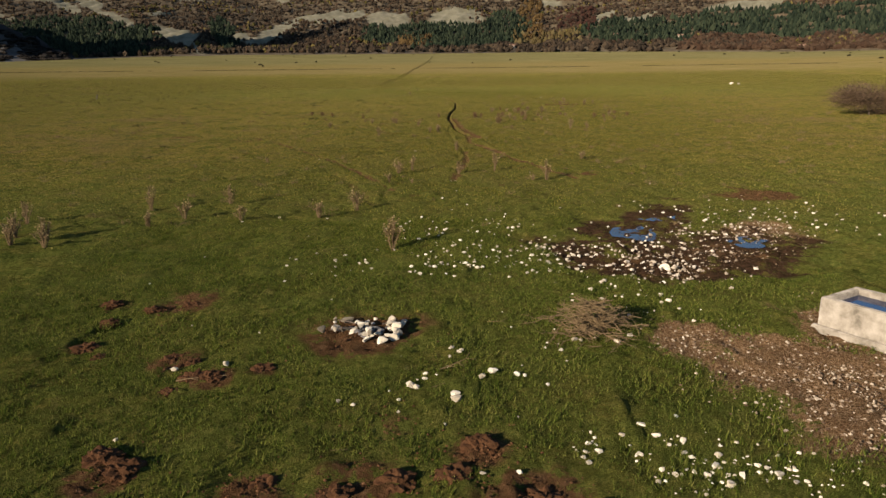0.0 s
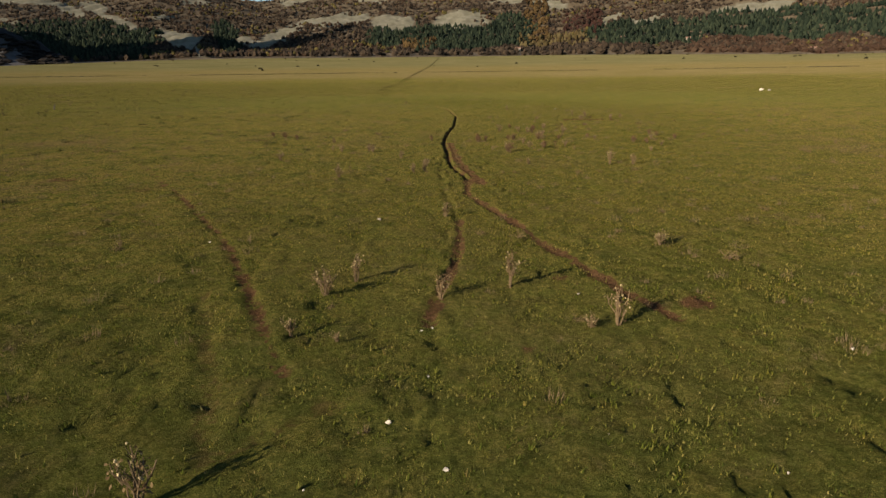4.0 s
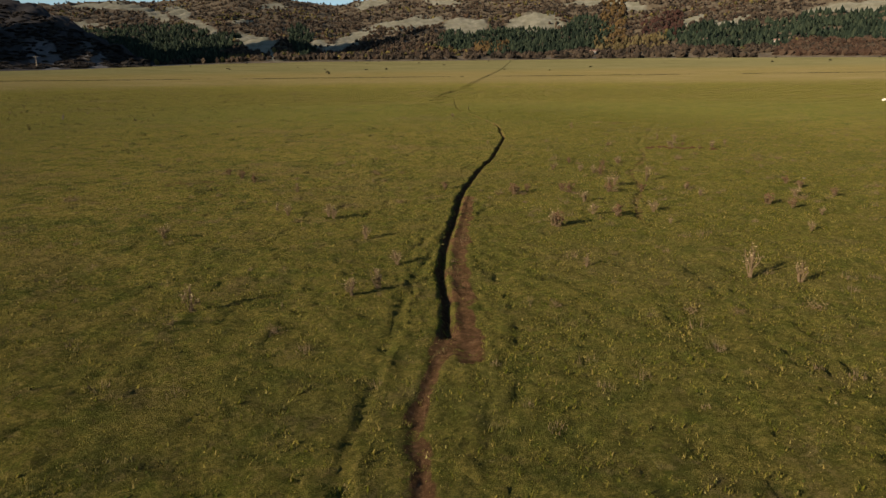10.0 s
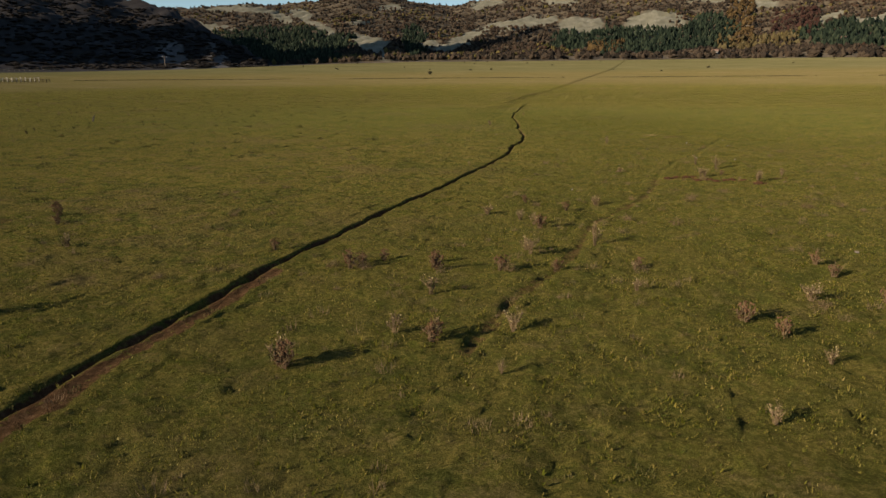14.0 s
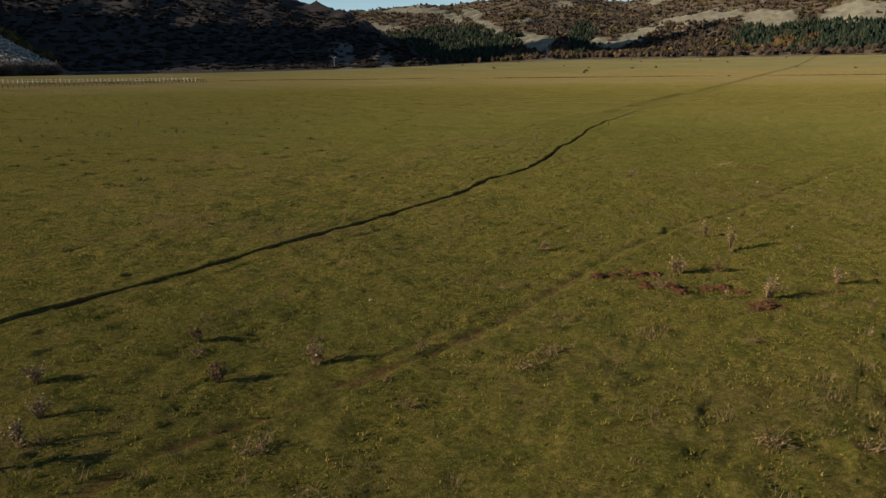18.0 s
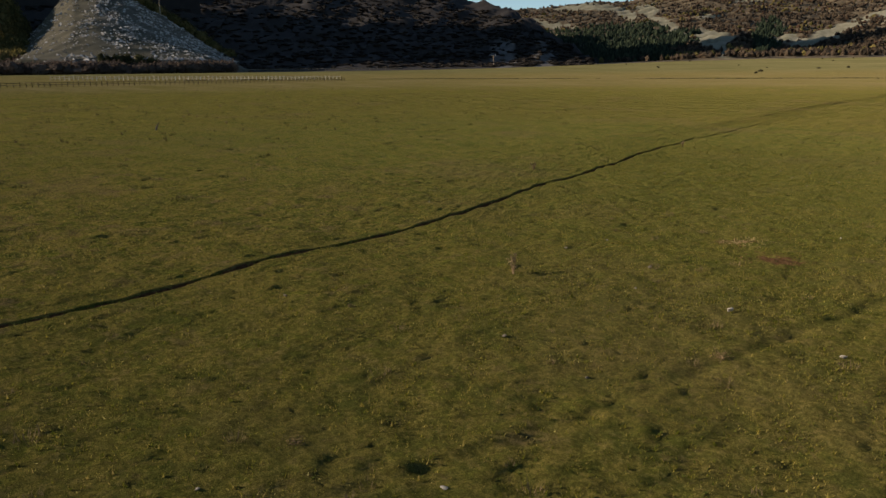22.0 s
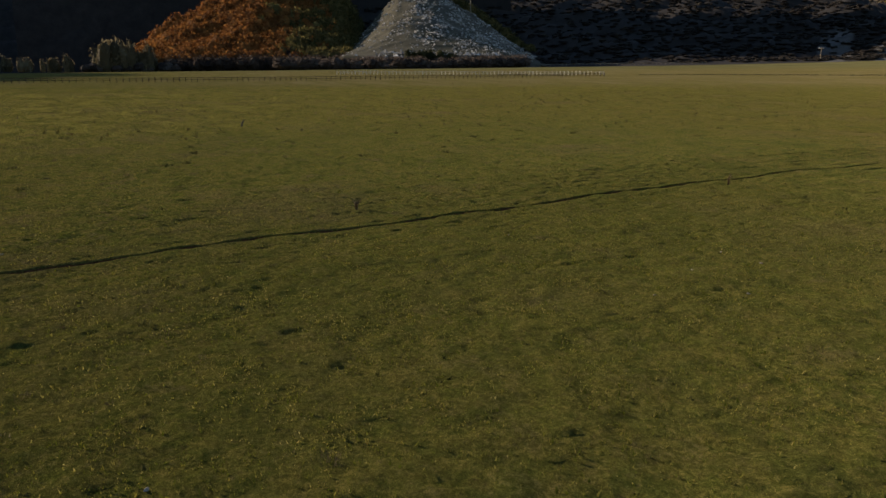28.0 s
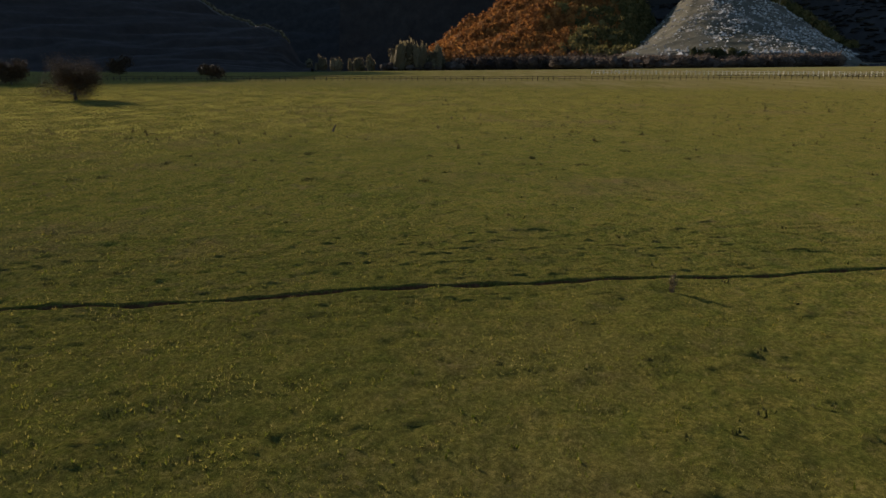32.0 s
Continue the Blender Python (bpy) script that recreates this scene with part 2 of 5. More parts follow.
# ---- the plain ----
RNG = np.random.default_rng(7)
WAVES = [(RNG.uniform(0, 6.28), RNG.uniform(0, 6.28), w, a) for w, a in
         ((23, .06), (15, .05), (9, .045), (6.1, .032), (4.1, .028), (2.7, .020), (1.9, .015), (1.3, .012))]
# trodden paths: points of the line, half width, depth, soil
DITCH = [(1.2, 46.2), (0.9, 48.6), (0.55, 50.5), (0.26, 53.5), (0.13, 57.6), (-0.14, 62.7), (-0.17, 66.6), (0, 71.1), (0.25, 74.5), (0.5, 78), (0.6, 84), (0.65, 90), (0.7, 95.7), (0.3, 99),
         (0.05, 102), (-0.1, 106.6), (-0.8, 111.6), (-2.3, 118), (-3.0, 120.5), (-3.6, 125), (-4.7, 130), (-5.3, 133), (-7.4, 141.5), (-8, 145), (-9.6, 155), (-10.2, 161), (-12, 175), (-13, 185),
         (-14.4, 197), (-17, 222), (-18, 235), (-16.5, 262), (-16, 285), (-17, 350), (-18, 400)]
PATHS = [
    (DITCH, 0.105, 0.24, 0.8),
    ([(1.2, 46.2), (1.1, 42.5), (1.7, 39.8), (2.3, 37.5), (2.8, 35.7), (3.1, 34.1), (3.6, 32.3), (4.0, 30.4), (4.4, 29.0), (5.0, 27.6)], 0.12, 0.05, 0.85),
    ([(5.0, 27.6), (6.2, 25.4), (7.6, 23.8), (9.0, 22.6)], 0.2, 0.03, 0.36),
    ([(0.1, 56.5), (-0.2, 50), (0.0, 46.5), (0.3, 42), (0.75, 37.2)], 0.10, 0.035, 0.34),
    ([(0.75, 37.2), (0.75, 33.5), (0.6, 31.4), (0.35, 29.5), (0.1, 27.4)], 0.11, 0.035, 0.75),
    ([(-2.2, 25.2), (-2.8, 26.5), (-3.9, 29.3), (-5.4, 32.8), (-6.5, 35.2), (-8.6, 38.9), (-11.0, 43.3), (-12.9, 46.2), (-14.8, 49.7), (-20.9, 59.4), (-29.3, 69.2), (-45.3, 89.5), (-77, 138)], 0.11, 0.05, 0.66),
    ([(7.0, 58.5), (7.3, 62), (8.0, 65.1), (8.3, 68), (8.5, 72.5), (9.6, 76.1), (10.2, 78.3), (10.7, 82), (10.9, 85)], 0.13, 0.06, 0.55),
    ([(10.9, 85), (11.1, 87.5), (12.1, 92.4), (13.4, 96.8), (16.1, 110), (19.7, 122)], 0.15, 0.055, 0.36),
    ([(1.75, 45.0), (1.4, 48), (1.0, 51), (0.7, 54), (0.55, 58), (0.25, 63)], 0.17, 0.03, 0.9),
    ([(-1.2, 24), (-2.6, 22.6), (-3.4, 25.2), (-5.0, 29.5)], 0.16, 0.05, 0.5),
]


# the strip of meadow that is seen from near by
STRIP = [(-1, 7), (0, 20), (1, 33), (5, 46), (10, 60), (12.39, 72.03), (14.57, 89.49), (13.48, 104.76), (10.21, 117.86), (4.91, 130.62), (0.35, 140.88)]


def line_distance(x, y, pts):
    """Distance of places to a polyline."""
    best = np.full(x.shape, 1e9)
    for (ax, ay), (bx, by) in zip(pts[:-1], pts[1:]):
        ux, uy = bx - ax, by - ay
        s = np.clip(((x - ax) * ux + (y - ay) * uy) / (ux * ux + uy * uy), 0, 1)
        best = np.minimum(best, np.hypot(x - ax - s * ux, y - ay - s * uy))
    return best


def swell(x, y):
    z = 0.0
    for i, (p, q, w, a) in enumerate(WAVES):
        k, c, s = 6.283 / w, math.cos(i * 2.4), math.sin(i * 2.4)
        z = z + a * np.sin(k * (c * x + s * y) + p + 1.3 * np.sin(k * 0.53 * (c * y - s * x) + q))
    return z * 0.5


def rise(x, y):
    """The plain climbs very gently towards the hills."""
    d = line_distance(x, y, [(0, 10), (4, 60), (0, 125)])
    raw = np.where(d > 60, 0.026 * (np.sqrt((np.maximum(d, 60) - 60) ** 2 + 50 ** 2) - 50), 0) + 0.00005 * np.clip(d - 450, 0, 500) ** 2
    az = np.degrees(np.arctan2(-(x - 5.0), y - 60.0))
    cap = np.interp(az, [-180, -130, -60, -28, -10, 18, 28, 36, 46, 75, 100, 180], [5, 12, 20, 21, 32, 36, 26, 19, 15, 9, 5.2, 4.8])
    return raw / (1 + (raw / cap) ** 4) ** 0.25


BARE_NEAR = [(4.6, 15.2, 1.4, .8), (6.6, 16, 1.2, .75), (3.2, 15.6, .9, .6), (-5.0, 12.6, .75, 0.58), (-6.3, 12.5, .35, 0.43), (-4.2, 9.7, .4, 0.72), (-3.5, 9.1, .42, 0.72), (-2.8, 9.4, .25, 0.65), (-5.9, 10.4, .4, 0.50), (-0.7, 7.7, .45, 0.50),
             (0.3, 7.1, .5, 0.65), (-1.0, 6.4, .6, 0.65), (-2.2, 6.3, .5, 0.58), (-3.8, 6.6, .4, 0.65), (0.8, 6.1, .7, 0.72), (-1.4, 10.9, 1.05, 0.85), (2.3, 12.0, .5, 0.36)]
BARE_FAR = [(10.2, 23.1, 1.2, 0.85), (-13, 44.4, 1.3, 0.43), (11.62, 84.8, .45, 0.58), (12.5, 85.56, .35, 0.58), (13.48, 84.69, .5, 0.58), (14.46, 85.12, .45, 0.58), (15.88, 84.25, .6, 0.58), (15.01, 85.12, .35, 0.58),
            (17.08, 85.78, .4, 0.43), (9.77, 78.14, .4, 0.43), (10.7, 113.6, .9, 0.5), (12.6, 111.7, 1.0, 0.62), (-18.5, 47.5, 1.2, 0.50), (-14.5, 66, 2.0, 0.43), (1.9, 26.2, .35, 0.50), (3.1, 30.4, .4, 0.50), (5.6, 28.5, .5, 0.65)]
CLODS = BARE_NEAR + BARE_FAR
WET = [(4.9, 18.3, 1.3, 1), (6.0, 20.0, 1.0, .9), (5.2, 16.7, 1.4, .9), (3.2, 16.9, .9, .75), (2.2, 17.6, .6, .55), (7.4, 17.0, 1.5, .8), (6.9, 21.6, .7, .8), (7.4, 23.2, .5, .6), (4.0, 19.6, .5, .7), (3.6, 15.3, 1.0, .85), (5.2, 14.9, 1.2, .8), (6.8, 15.2, 1.2, .7)]
GRAVEL = [(5.2, 9.3, 1.35, 1), (4.9, 7.9, .9, .9), (6.0, 7.9, 1.4, 1), (3.9, 10.4, .8, .8), (6.6, 16.0, 1.0, .45), (4.6, 14.8, 1.2, .4), (8.2, 18, 1.3, .6), (6.2, 6.4, 1.0, .6), (7, 11, 1.2, 1)]


def blobs(x, y, spots):
    v = np.zeros(x.shape)
    rim = 0.16 * np.sin(2.3 * x + 1.9 * np.sin(1.7 * y)) + 0.14 * np.sin(3.1 * y + 1.6 * np.sin(2.6 * x)) + 0.09 * np.sin(6.7 * x + 5.3 * y)
    for cx, cy, r, a in spots:
        v = np.maximum(v, a * np.clip(1.6 - np.hypot(x - cx, y - cy) / r + rim, 0, 1.2))
    return v


def ground_parts(x, y):
    """Height of the ground and its bare-soil, wet, gravel and dry shares."""
    z = rise(x, y)
    near = np.clip(1 - (np.hypot(x - 2, y - 75) - 150) / 120, 0, 1)
    z = z + swell(x, y) * near
    soil = np.zeros(x.shape)
    wob = 0.10 * np.sin(x * 2.1 + 1.7 * np.sin(y * 1.3)) + 0.10 * np.sin(y * 2.7 + 1.1)
    for pts, half, depth, bare in PATHS:
        d = line_distance(x, y, pts) + wob * 0.22
        w = half * (1 + 0.28 * np.sin(y * 2.1 + 1.5 * np.sin(y * 0.63)) + 0.15 * np.sin(y * 5.3 + x)) * np.clip(1 - (y - 140) / 90, .45, 1)
        z = z - depth * np.clip((225 - y) / 70, .2, 1) * np.exp(-np.maximum(d, 0) ** 2 / (w * 1.0) ** 2) + 0.016 * np.exp(-((d - 2.4 * w) / w) ** 2) * np.clip((160 - y) / 30, 0, 1)
        soil = np.maximum(soil, bare * np.clip(1.9 - np.abs(d) / (w * 1.15), 0, 1) * np.clip((225 - y) / 60, .25, 1))
    c = blobs(x, y, CLODS)
    z = z + 0.07 * np.clip(c, 0, 1) * (np.sin(x * 9 + 2 * np.sin(y * 5)) * np.sin(y * 8 + 2 * np.sin(x * 6)))
    wet, grav = np.minimum(blobs(x, y, WET), .62), blobs(x, y, GRAVEL)
    z = z - 0.16 * np.clip(wet, 0, 1) - 0.02 * np.clip(grav, 0, 1)
    soil = np.maximum(soil, np.maximum(c, 0.8 * wet))
    far = line_distance(x, y, [(0, 0), (2, 60), (0, 130)])
    north = np.clip((y - 90) / 80 + 0 * x, 0, 1)
    dry = np.clip((far - 175 + 12 * np.sin(x * .02)) / 60, 0, 0.8) * (0.35 + 0.65 * north)
    return z, np.clip(soil, 0, 1.2), np.clip(wet, 0, 1.2), np.clip(grav, 0, 1.2), dry


def lush(x, y):
    """Share of fresh green in the turf."""
    return np.clip(np.maximum(0.95 - (y - 17) / 21, 0.35 * np.clip((y - 100) / 25, 0, 1)) - np.clip((y - 165) / 60, 0, 1), 0, 1) * np.clip(2.2 - np.abs(x - 3) / 40, 0, 1)


def gz(x, y):
    return float(ground_parts(np.array([float(x)]), np.array([float(y)]))[0][0])


def steps(lo, hi, fine, out_lo, out_hi):
    mid = list(np.arange(lo, hi, fine))
    up, s = [hi], fine
    while up[-1] < out_hi:
        s *= 1.13
        up.append(up[-1] + s)
    down, s = [lo], fine
    while down[-1] > out_lo:
        s *= 1.13
        down.append(down[-1] - s)
    return np.array(down[:0:-1] + mid + up)


def mesh_from(name, verts, faces, material, smooth=True, attrs=None):
    """One mesh from vertex and face arrays."""
    me = bpy.data.meshes.new(name)
    faces = np.asarray(faces, np.int32)
    n, k = faces.shape
    me.vertices.add(len(verts))
    me.vertices.foreach_set("co", np.asarray(verts, np.float32).ravel())
    me.loops.add(n * k)
    me.loops.foreach_set("vertex_index", faces.ravel())
    me.polygons.add(n)
    me.polygons.foreach_set("loop_start", np.arange(0, n * k, k, dtype=np.int32))
    me.polygons.foreach_set("use_smooth", np.full(n, smooth))
    for key, values in (attrs or {}).items():
        a = me.attributes.new(key, "FLOAT", "POINT")
        a.data.foreach_set("value", np.asarray(values, np.float32))
    me.update(calc_edges=True)
    me.materials.append(material)
    return me


def grid_faces(nx, ny):
    i = np.arange((nx - 1) * (ny - 1))
    a = i // (nx - 1) * nx + i % (nx - 1)
    return np.stack([a, a + 1, a + nx + 1, a + nx], 1)


def ditch_x(y):
    return np.interp(y, [q[1] for q in DITCH], [q[0] for q in DITCH])


# columns crowd along the ditch and bend with it
gx = np.unique(np.concatenate([steps(-40, 44, 0.45, -3200, 3200), np.arange(-12, 20, 0.14), np.arange(-1.1, 1.2, 0.07)]).round(3))
gx = gx[np.r_[True, np.diff(gx) > 0.04]]
gy = np.concatenate([steps(4, 150, 0.16, -3200, 150.2), 150.4 + np.cumsum(0.18 * 1.06 ** np.arange(122))])
GX, GY = np.meshgrid(gx, gy)
GX = GX + ditch_x(GY) * np.clip((24 - np.abs(GX)) / 22, 0, 1)


def hummocks(shape, seed):
    """Uneven tufted relief of the turf, from grain the size of a hand up to that of a step."""
    rng = np.random.default_rng(seed)
    v = 0.0
    for size, up in ((1, .017), (2, .016), (3, .011), (5, .009), (9, .009)):
        g = rng.normal(0, 1, (shape[0] // size + 2, shape[1] // size + 2))
        r, c = np.arange(shape[0]) / size, np.arange(shape[1]) / size
        ri, ci = r.astype(int), c.astype(int)
        fr, fc = (r - ri)[:, None], (c - ci)[None]
        v = v + up * ((g[ri][:, ci] * (1 - fc) + g[ri][:, ci + 1] * fc) * (1 - fr) + (g[ri + 1][:, ci] * (1 - fc) + g[ri + 1][:, ci + 1] * fc) * fr)
    return v


zz, so, we, gr, dr = ground_parts(GX.ravel(), GY.ravel())
zz = zz + hummocks(GX.shape, 17).ravel() * np.clip(np.abs(GX.ravel() - ditch_x(GY.ravel())) / 0.9, 0.2, 1) * np.clip((46 - np.abs(GX.ravel() - 3)) / 10, 0, 1)
ground = new("ground", mesh_from("ground", np.stack([GX.ravel(), GY.ravel(), zz], 1), grid_faces(len(gx), len(gy)), GROUND,
                                 attrs={"soil": so, "wet": we, "gravel": gr, "dry": dr, "lush": lush(GX.ravel(), GY.ravel()),
                                        "tuft": np.clip(1.35 - line_distance(GX.ravel(), GY.ravel(), STRIP) / 16, 0, 1),
                                        "rough": np.clip((line_distance(GX.ravel(), GY.ravel(), [(0, 0), (2, 60), (0, 130)]) - 400) / 160, 0, 0.9)}))
tagged(ground, "short grazed green meadow turf with trodden red earth paths", "ground", kind="structure")


# ---- the hills round the plain ----
HUB = (5.0, 60.0)


def table(v, pts):
    return np.interp(v, [p[0] for p in pts], [p[1] for p in pts])


def lumps(a, r, seed, octaves=5, base=90.0):
    """Relief noise on a hillside, in metres of arc and of range."""
    rng = np.random.default_rng(seed)
    v, amp, w = 0.0, 1.0, base
    for _ in range(octaves):
        t = rng.uniform(0, 6.28, 4)
        c, s = math.cos(t[0]), math.sin(t[0])
        k = 6.283 / w
        v = v + amp * np.sin(k * (c * a + s * r) + t[1] + 1.5 * np.sin(k * 0.6 * (c * r - s * a) + t[2]))
        amp, w = amp * 0.55, w * 0.52
    return v


class Hill:
    """A hillside between two bearings, from its foot at range near to its crest at range far, as seen from the hub."""
    def __init__(self, name, az0, az1, near, far, foot, crest, power=1.0, relief=6.0, seed=1, rows=70, step=0.3, domes=(), cliff=0.0):
        self.name, self.az0, self.az1, self.near, self.far, self.foot, self.crest = name, az0, az1, near, far, foot, crest
        self.power, self.relief, self.seed, self.rows, self.step, self.domes, self.cliff = power, relief, seed, rows, step, domes, cliff

    def height(self, az, s):
        near, far = table(az, self.near), table(az, self.far)
        r = near + (far - near) * s
        t = np.clip(s, 0, 1) ** self.power
        el = table(az, self.foot) * (1 - t) + table(az, self.crest) * t
        z = 5.0 + r * np.tan(np.radians(el))
        z = z + self.relief * np.clip(s * 6, 0, 1) * lumps(np.radians(az) * r, r, self.seed)
        for ca, cs, wa, ws, up in self.domes:
            z = z + up * np.exp(-((az - ca) / wa) ** 2 - ((s - cs) / ws) ** 2)
        z = z + self.cliff * np.clip(s / .03, 0, 1) * np.clip(1 - s, 0, 1) * np.clip(np.minimum(az - self.az0, self.az1 - az) / 3, 0, 1)
        z = z - np.maximum(s - 1, 0) * 3.0 * (far - near) * 0.12
        return r, z

    def place(self, az, s):
        r, z = self.height(np.asarray(az, float), np.asarray(s, float))
        a = np.radians(az)
        return np.stack([HUB[0] - r * np.sin(a), HUB[1] + r * np.cos(a), z], -1)

    def build(self, material, label, attrs=None):
        az = np.arange(self.az0, self.az1 + 1e-6, self.step)
        s = np.concatenate([[-0.07], np.linspace(0, 1, self.rows), [1.25]])
        A, S = np.meshgrid(az, s)
        v = self.place(A.ravel(), S.ravel())
        low = S.ravel() < 0
        v[low, 2] = rise(v[low, 0], v[low, 1]) - 1.5
        me = mesh_from(self.name, v, grid_faces(len(az), len(s))[:, ::-1], material, attrs=attrs(A.ravel(), S.ravel()) if attrs else None)
        return tagged(new(self.name, me), label, "hill", kind="structure")


def slant(az, s, ca, cs, wa, ws, tilt=0.0):
    """Share of a slanted oval of bearing ca, rise cs."""
    da, ds = az - ca, s - cs - tilt * (az - ca)
    return np.clip(1.5 - np.hypot(da / wa, ds / ws) * 1.0, 0, 1)


DOMES_N = [(-0.5, .47, 2.2, .10, 16), (5, .50, 1.6, .07, 8), (9.5, .42, 4, .10, 8), (20.6, .20, 2.0, .16, 10), (25.5, .55, 2.5, .15, 8), (18.6, .30, 1.0, .25, -4), (-7, .35, 2.0, .3, -9)]
# share of the rise s is set by sight angle: s = (angle - foot) / (crest - foot)
NORTH = Hill("hillside_north", -75, 40, [(-75, 900), (0, 1000), (40, 1000)], [(-75, 2100), (40, 2400)], [(-75, 0.7), (-28, 0.8), (-10, 1.35), (18, 1.5), (28, 1.2), (40, 0.9)],
             [(-75, 9.0), (-30, 8.5), (-5, 7.6), (6, 6.8), (11, 6.2), (13, 5.85), (15.4, 5.45), (17.5, 5.7), (20, 6.2), (23, 6.4), (25.8, 5.85), (28.6, 5.5), (31, 5.6), (34.5, 5.25), (40, 5.0)],
             relief=3.5, seed=11, rows=110, step=0.22, domes=DOMES_N)
CLEAR_N = [(-0.4, .39, 2.25, .115, 0), (9.9, .51, 3.1, .12, -.009), (14.2, .33, 2.6, .11, -.083), (5.2, .43, 1.7, .085, 0), (21.6, .18, 1.75, .15, .088), (25.2, .48, 1.75, .064, .126), (27, .82, .8, .10, .056),
           (17.1, .25, .8, .07, -.026), (-14.6, .37, 1.55, .048, -.01), (-22.5, .47, 2.7, .054, -.005), (-6.9, .62, 1.85, .055, .024), (-4.3, .67, 1.75, .03, 0), (20, .83, 1.0, .056, -.018), (-12.3, .405, 1.05, .034, -.039),
           (22.5, .56, .8, .035, -.023), (31.3, .92, 2.7, .055, .013), (28.4, .77, .8, .08, .088), (34.4, .69, 1.15, .05, .081), (33.1, .64, 1.3, .04, .051), (12.5, .93, 1.5, .07, 0), (7, .82, 1.5, .05, .04), (-17, .7, 2, .06, 0)]
PINE_N = [(0.5, .2, 6.4, .14, 0), (-25.6, .29, 8.5, .14, 0), (-40, .28, 12, .2, 0), (-14.9, .21, 4.1, .125, 0), (29.6, .29, 5.9, .28, .009), (4.5, .3, 2.3, .09, 0), (-4.5, .31, 1.8, .16, 0), (18.2, .3, 1.0, .25, 0)]


def patches(az, s, spots):
    return np.max([slant(az, s, *p) for p in spots], 0) if spots else np.zeros(np.shape(az))


def m_hill(name, wood, bare):
    k = Mat(name, 0.95, 0.1)
    n = k.noise(0.02, 7, 0.65)
    c = k.mix(k.ramp(k.math("ADD", k.attr("bare"), k.math("MULTIPLY", k.math("SUBTRACT", n, 0.5), 0.9)), [(0.42, (0, 0, 0)), (0.58, (1, 1, 1))]),
              k.ramp(k.noise(0.06, 8, 0.7), wood), k.ramp(k.noise(0.05, 8, 0.75), bare))
    return k.colour(c).m


WOOD_FLOOR = [(0.3, (0.030, 0.024, 0.015)), (0.5, (0.065, 0.050, 0.030)), (0.7, (0.12, 0.098, 0.062))]
PALE = [(0.3, (0.078, 0.074, 0.046)), (0.5, (0.122, 0.115, 0.078)), (0.72, (0.19, 0.178, 0.132))]
ROCKY = [(0.35, (0.048, 0.044, 0.030)), (0.52, (0.082, 0.074, 0.055)), (0.7, (0.15, 0.138, 0.11))]
M_NORTH = m_hill("north_hill_cover", WOOD_FLOOR, PALE)
# shade on the mountains is put into these two covers as near-black scrub
M_SHADED = m_hill("shade_dark_hill_cover", [(0.3, (0.017, 0.015, 0.014)), (0.6, (0.029, 0.026, 0.023)), (0.8, (0.046, 0.040, 0.034))], [(0.35, (0.045, 0.043, 0.040)), (0.6, (0.09, 0.086, 0.08))])
M_WEST = m_hill("shade_dark_mountain_cover", [(0.3, (0.018, 0.014, 0.012)), (0.6, (0.031, 0.025, 0.021)), (0.8, (0.050, 0.041, 0.034))], [(0.35, (0.06, 0.052, 0.042)), (0.6, (0.11, 0.095, 0.08))])
M_ROCK = m_hill("rocky_spur_cover", [(0.35, (0.036, 0.034, 0.020)), (0.55, (0.066, 0.060, 0.037)), (0.8, (0.10, 0.088, 0.058))], ROCKY)

NORTH.build(M_NORTH, "broad wooded hillside with pale grass clearings", lambda a, s: {"bare": patches(a, s, CLEAR_N)})

# the nearer hill to the north-west, coloured dark for its shade, falling to the plain
NWEST = Hill("hillside_northwest", 29.5, 78, [(29.5, 900), (45, 860), (60, 820), (78, 800)], [(29.5, 960), (37, 1250), (50, 1500), (78, 1500)],
             [(29.5, 1.0), (45, .8), (60, .6), (78, .5)], [(29.5, 1.0), (32, 2.6), (34, 3.9), (37, 5.3), (40, 6.0), (45, 8), (52, 10), (78, 10)], relief=4, seed=5, rows=60)
CLIFFS = [(33.6, .25, .8, .45, .1), (36.8, .22, 1.2, .25, .05)]
NWEST.build(M_SHADED, "steep hillside with scrub and rock faces, coloured dark for shade", lambda a, s: {"bare": patches(a, s, CLIFFS)})

# the stony spur
SPUR = Hill("stony_spur", 56, 74, [(56, 740), (60, 690), (66, 665), (74, 690)], [(56, 890), (60, 910), (66, 930), (74, 930)], [(56, .7), (62, .5), (70, .45), (74, .5)],
            [(56, .7), (58, 1.75), (60, 3.05), (62, 4.4), (63.5, 5.3), (65, 6.0), (66.5, 6.4), (68, 6.1), (69.2, 5.0), (70.2, 3.9), (71.2, 2.8), (72.4, 1.6), (74, .8)], relief=.8, seed=14, rows=70, step=0.2, cliff=11.0)
SPUR.build(M_ROCK, "stony spur of dry grass and pale limestone rubble", lambda a, s: {"bare": np.clip(.06 + .5 * table(a, [(56, 1), (64, 1), (66.5, .8), (68.5, .2), (74, 0)]) * np.clip((s - .2) / .3, 0, 1) + .8 * np.clip(1.3 - s / .05, 0, 1) * (a < 69.5), 0, 1)})

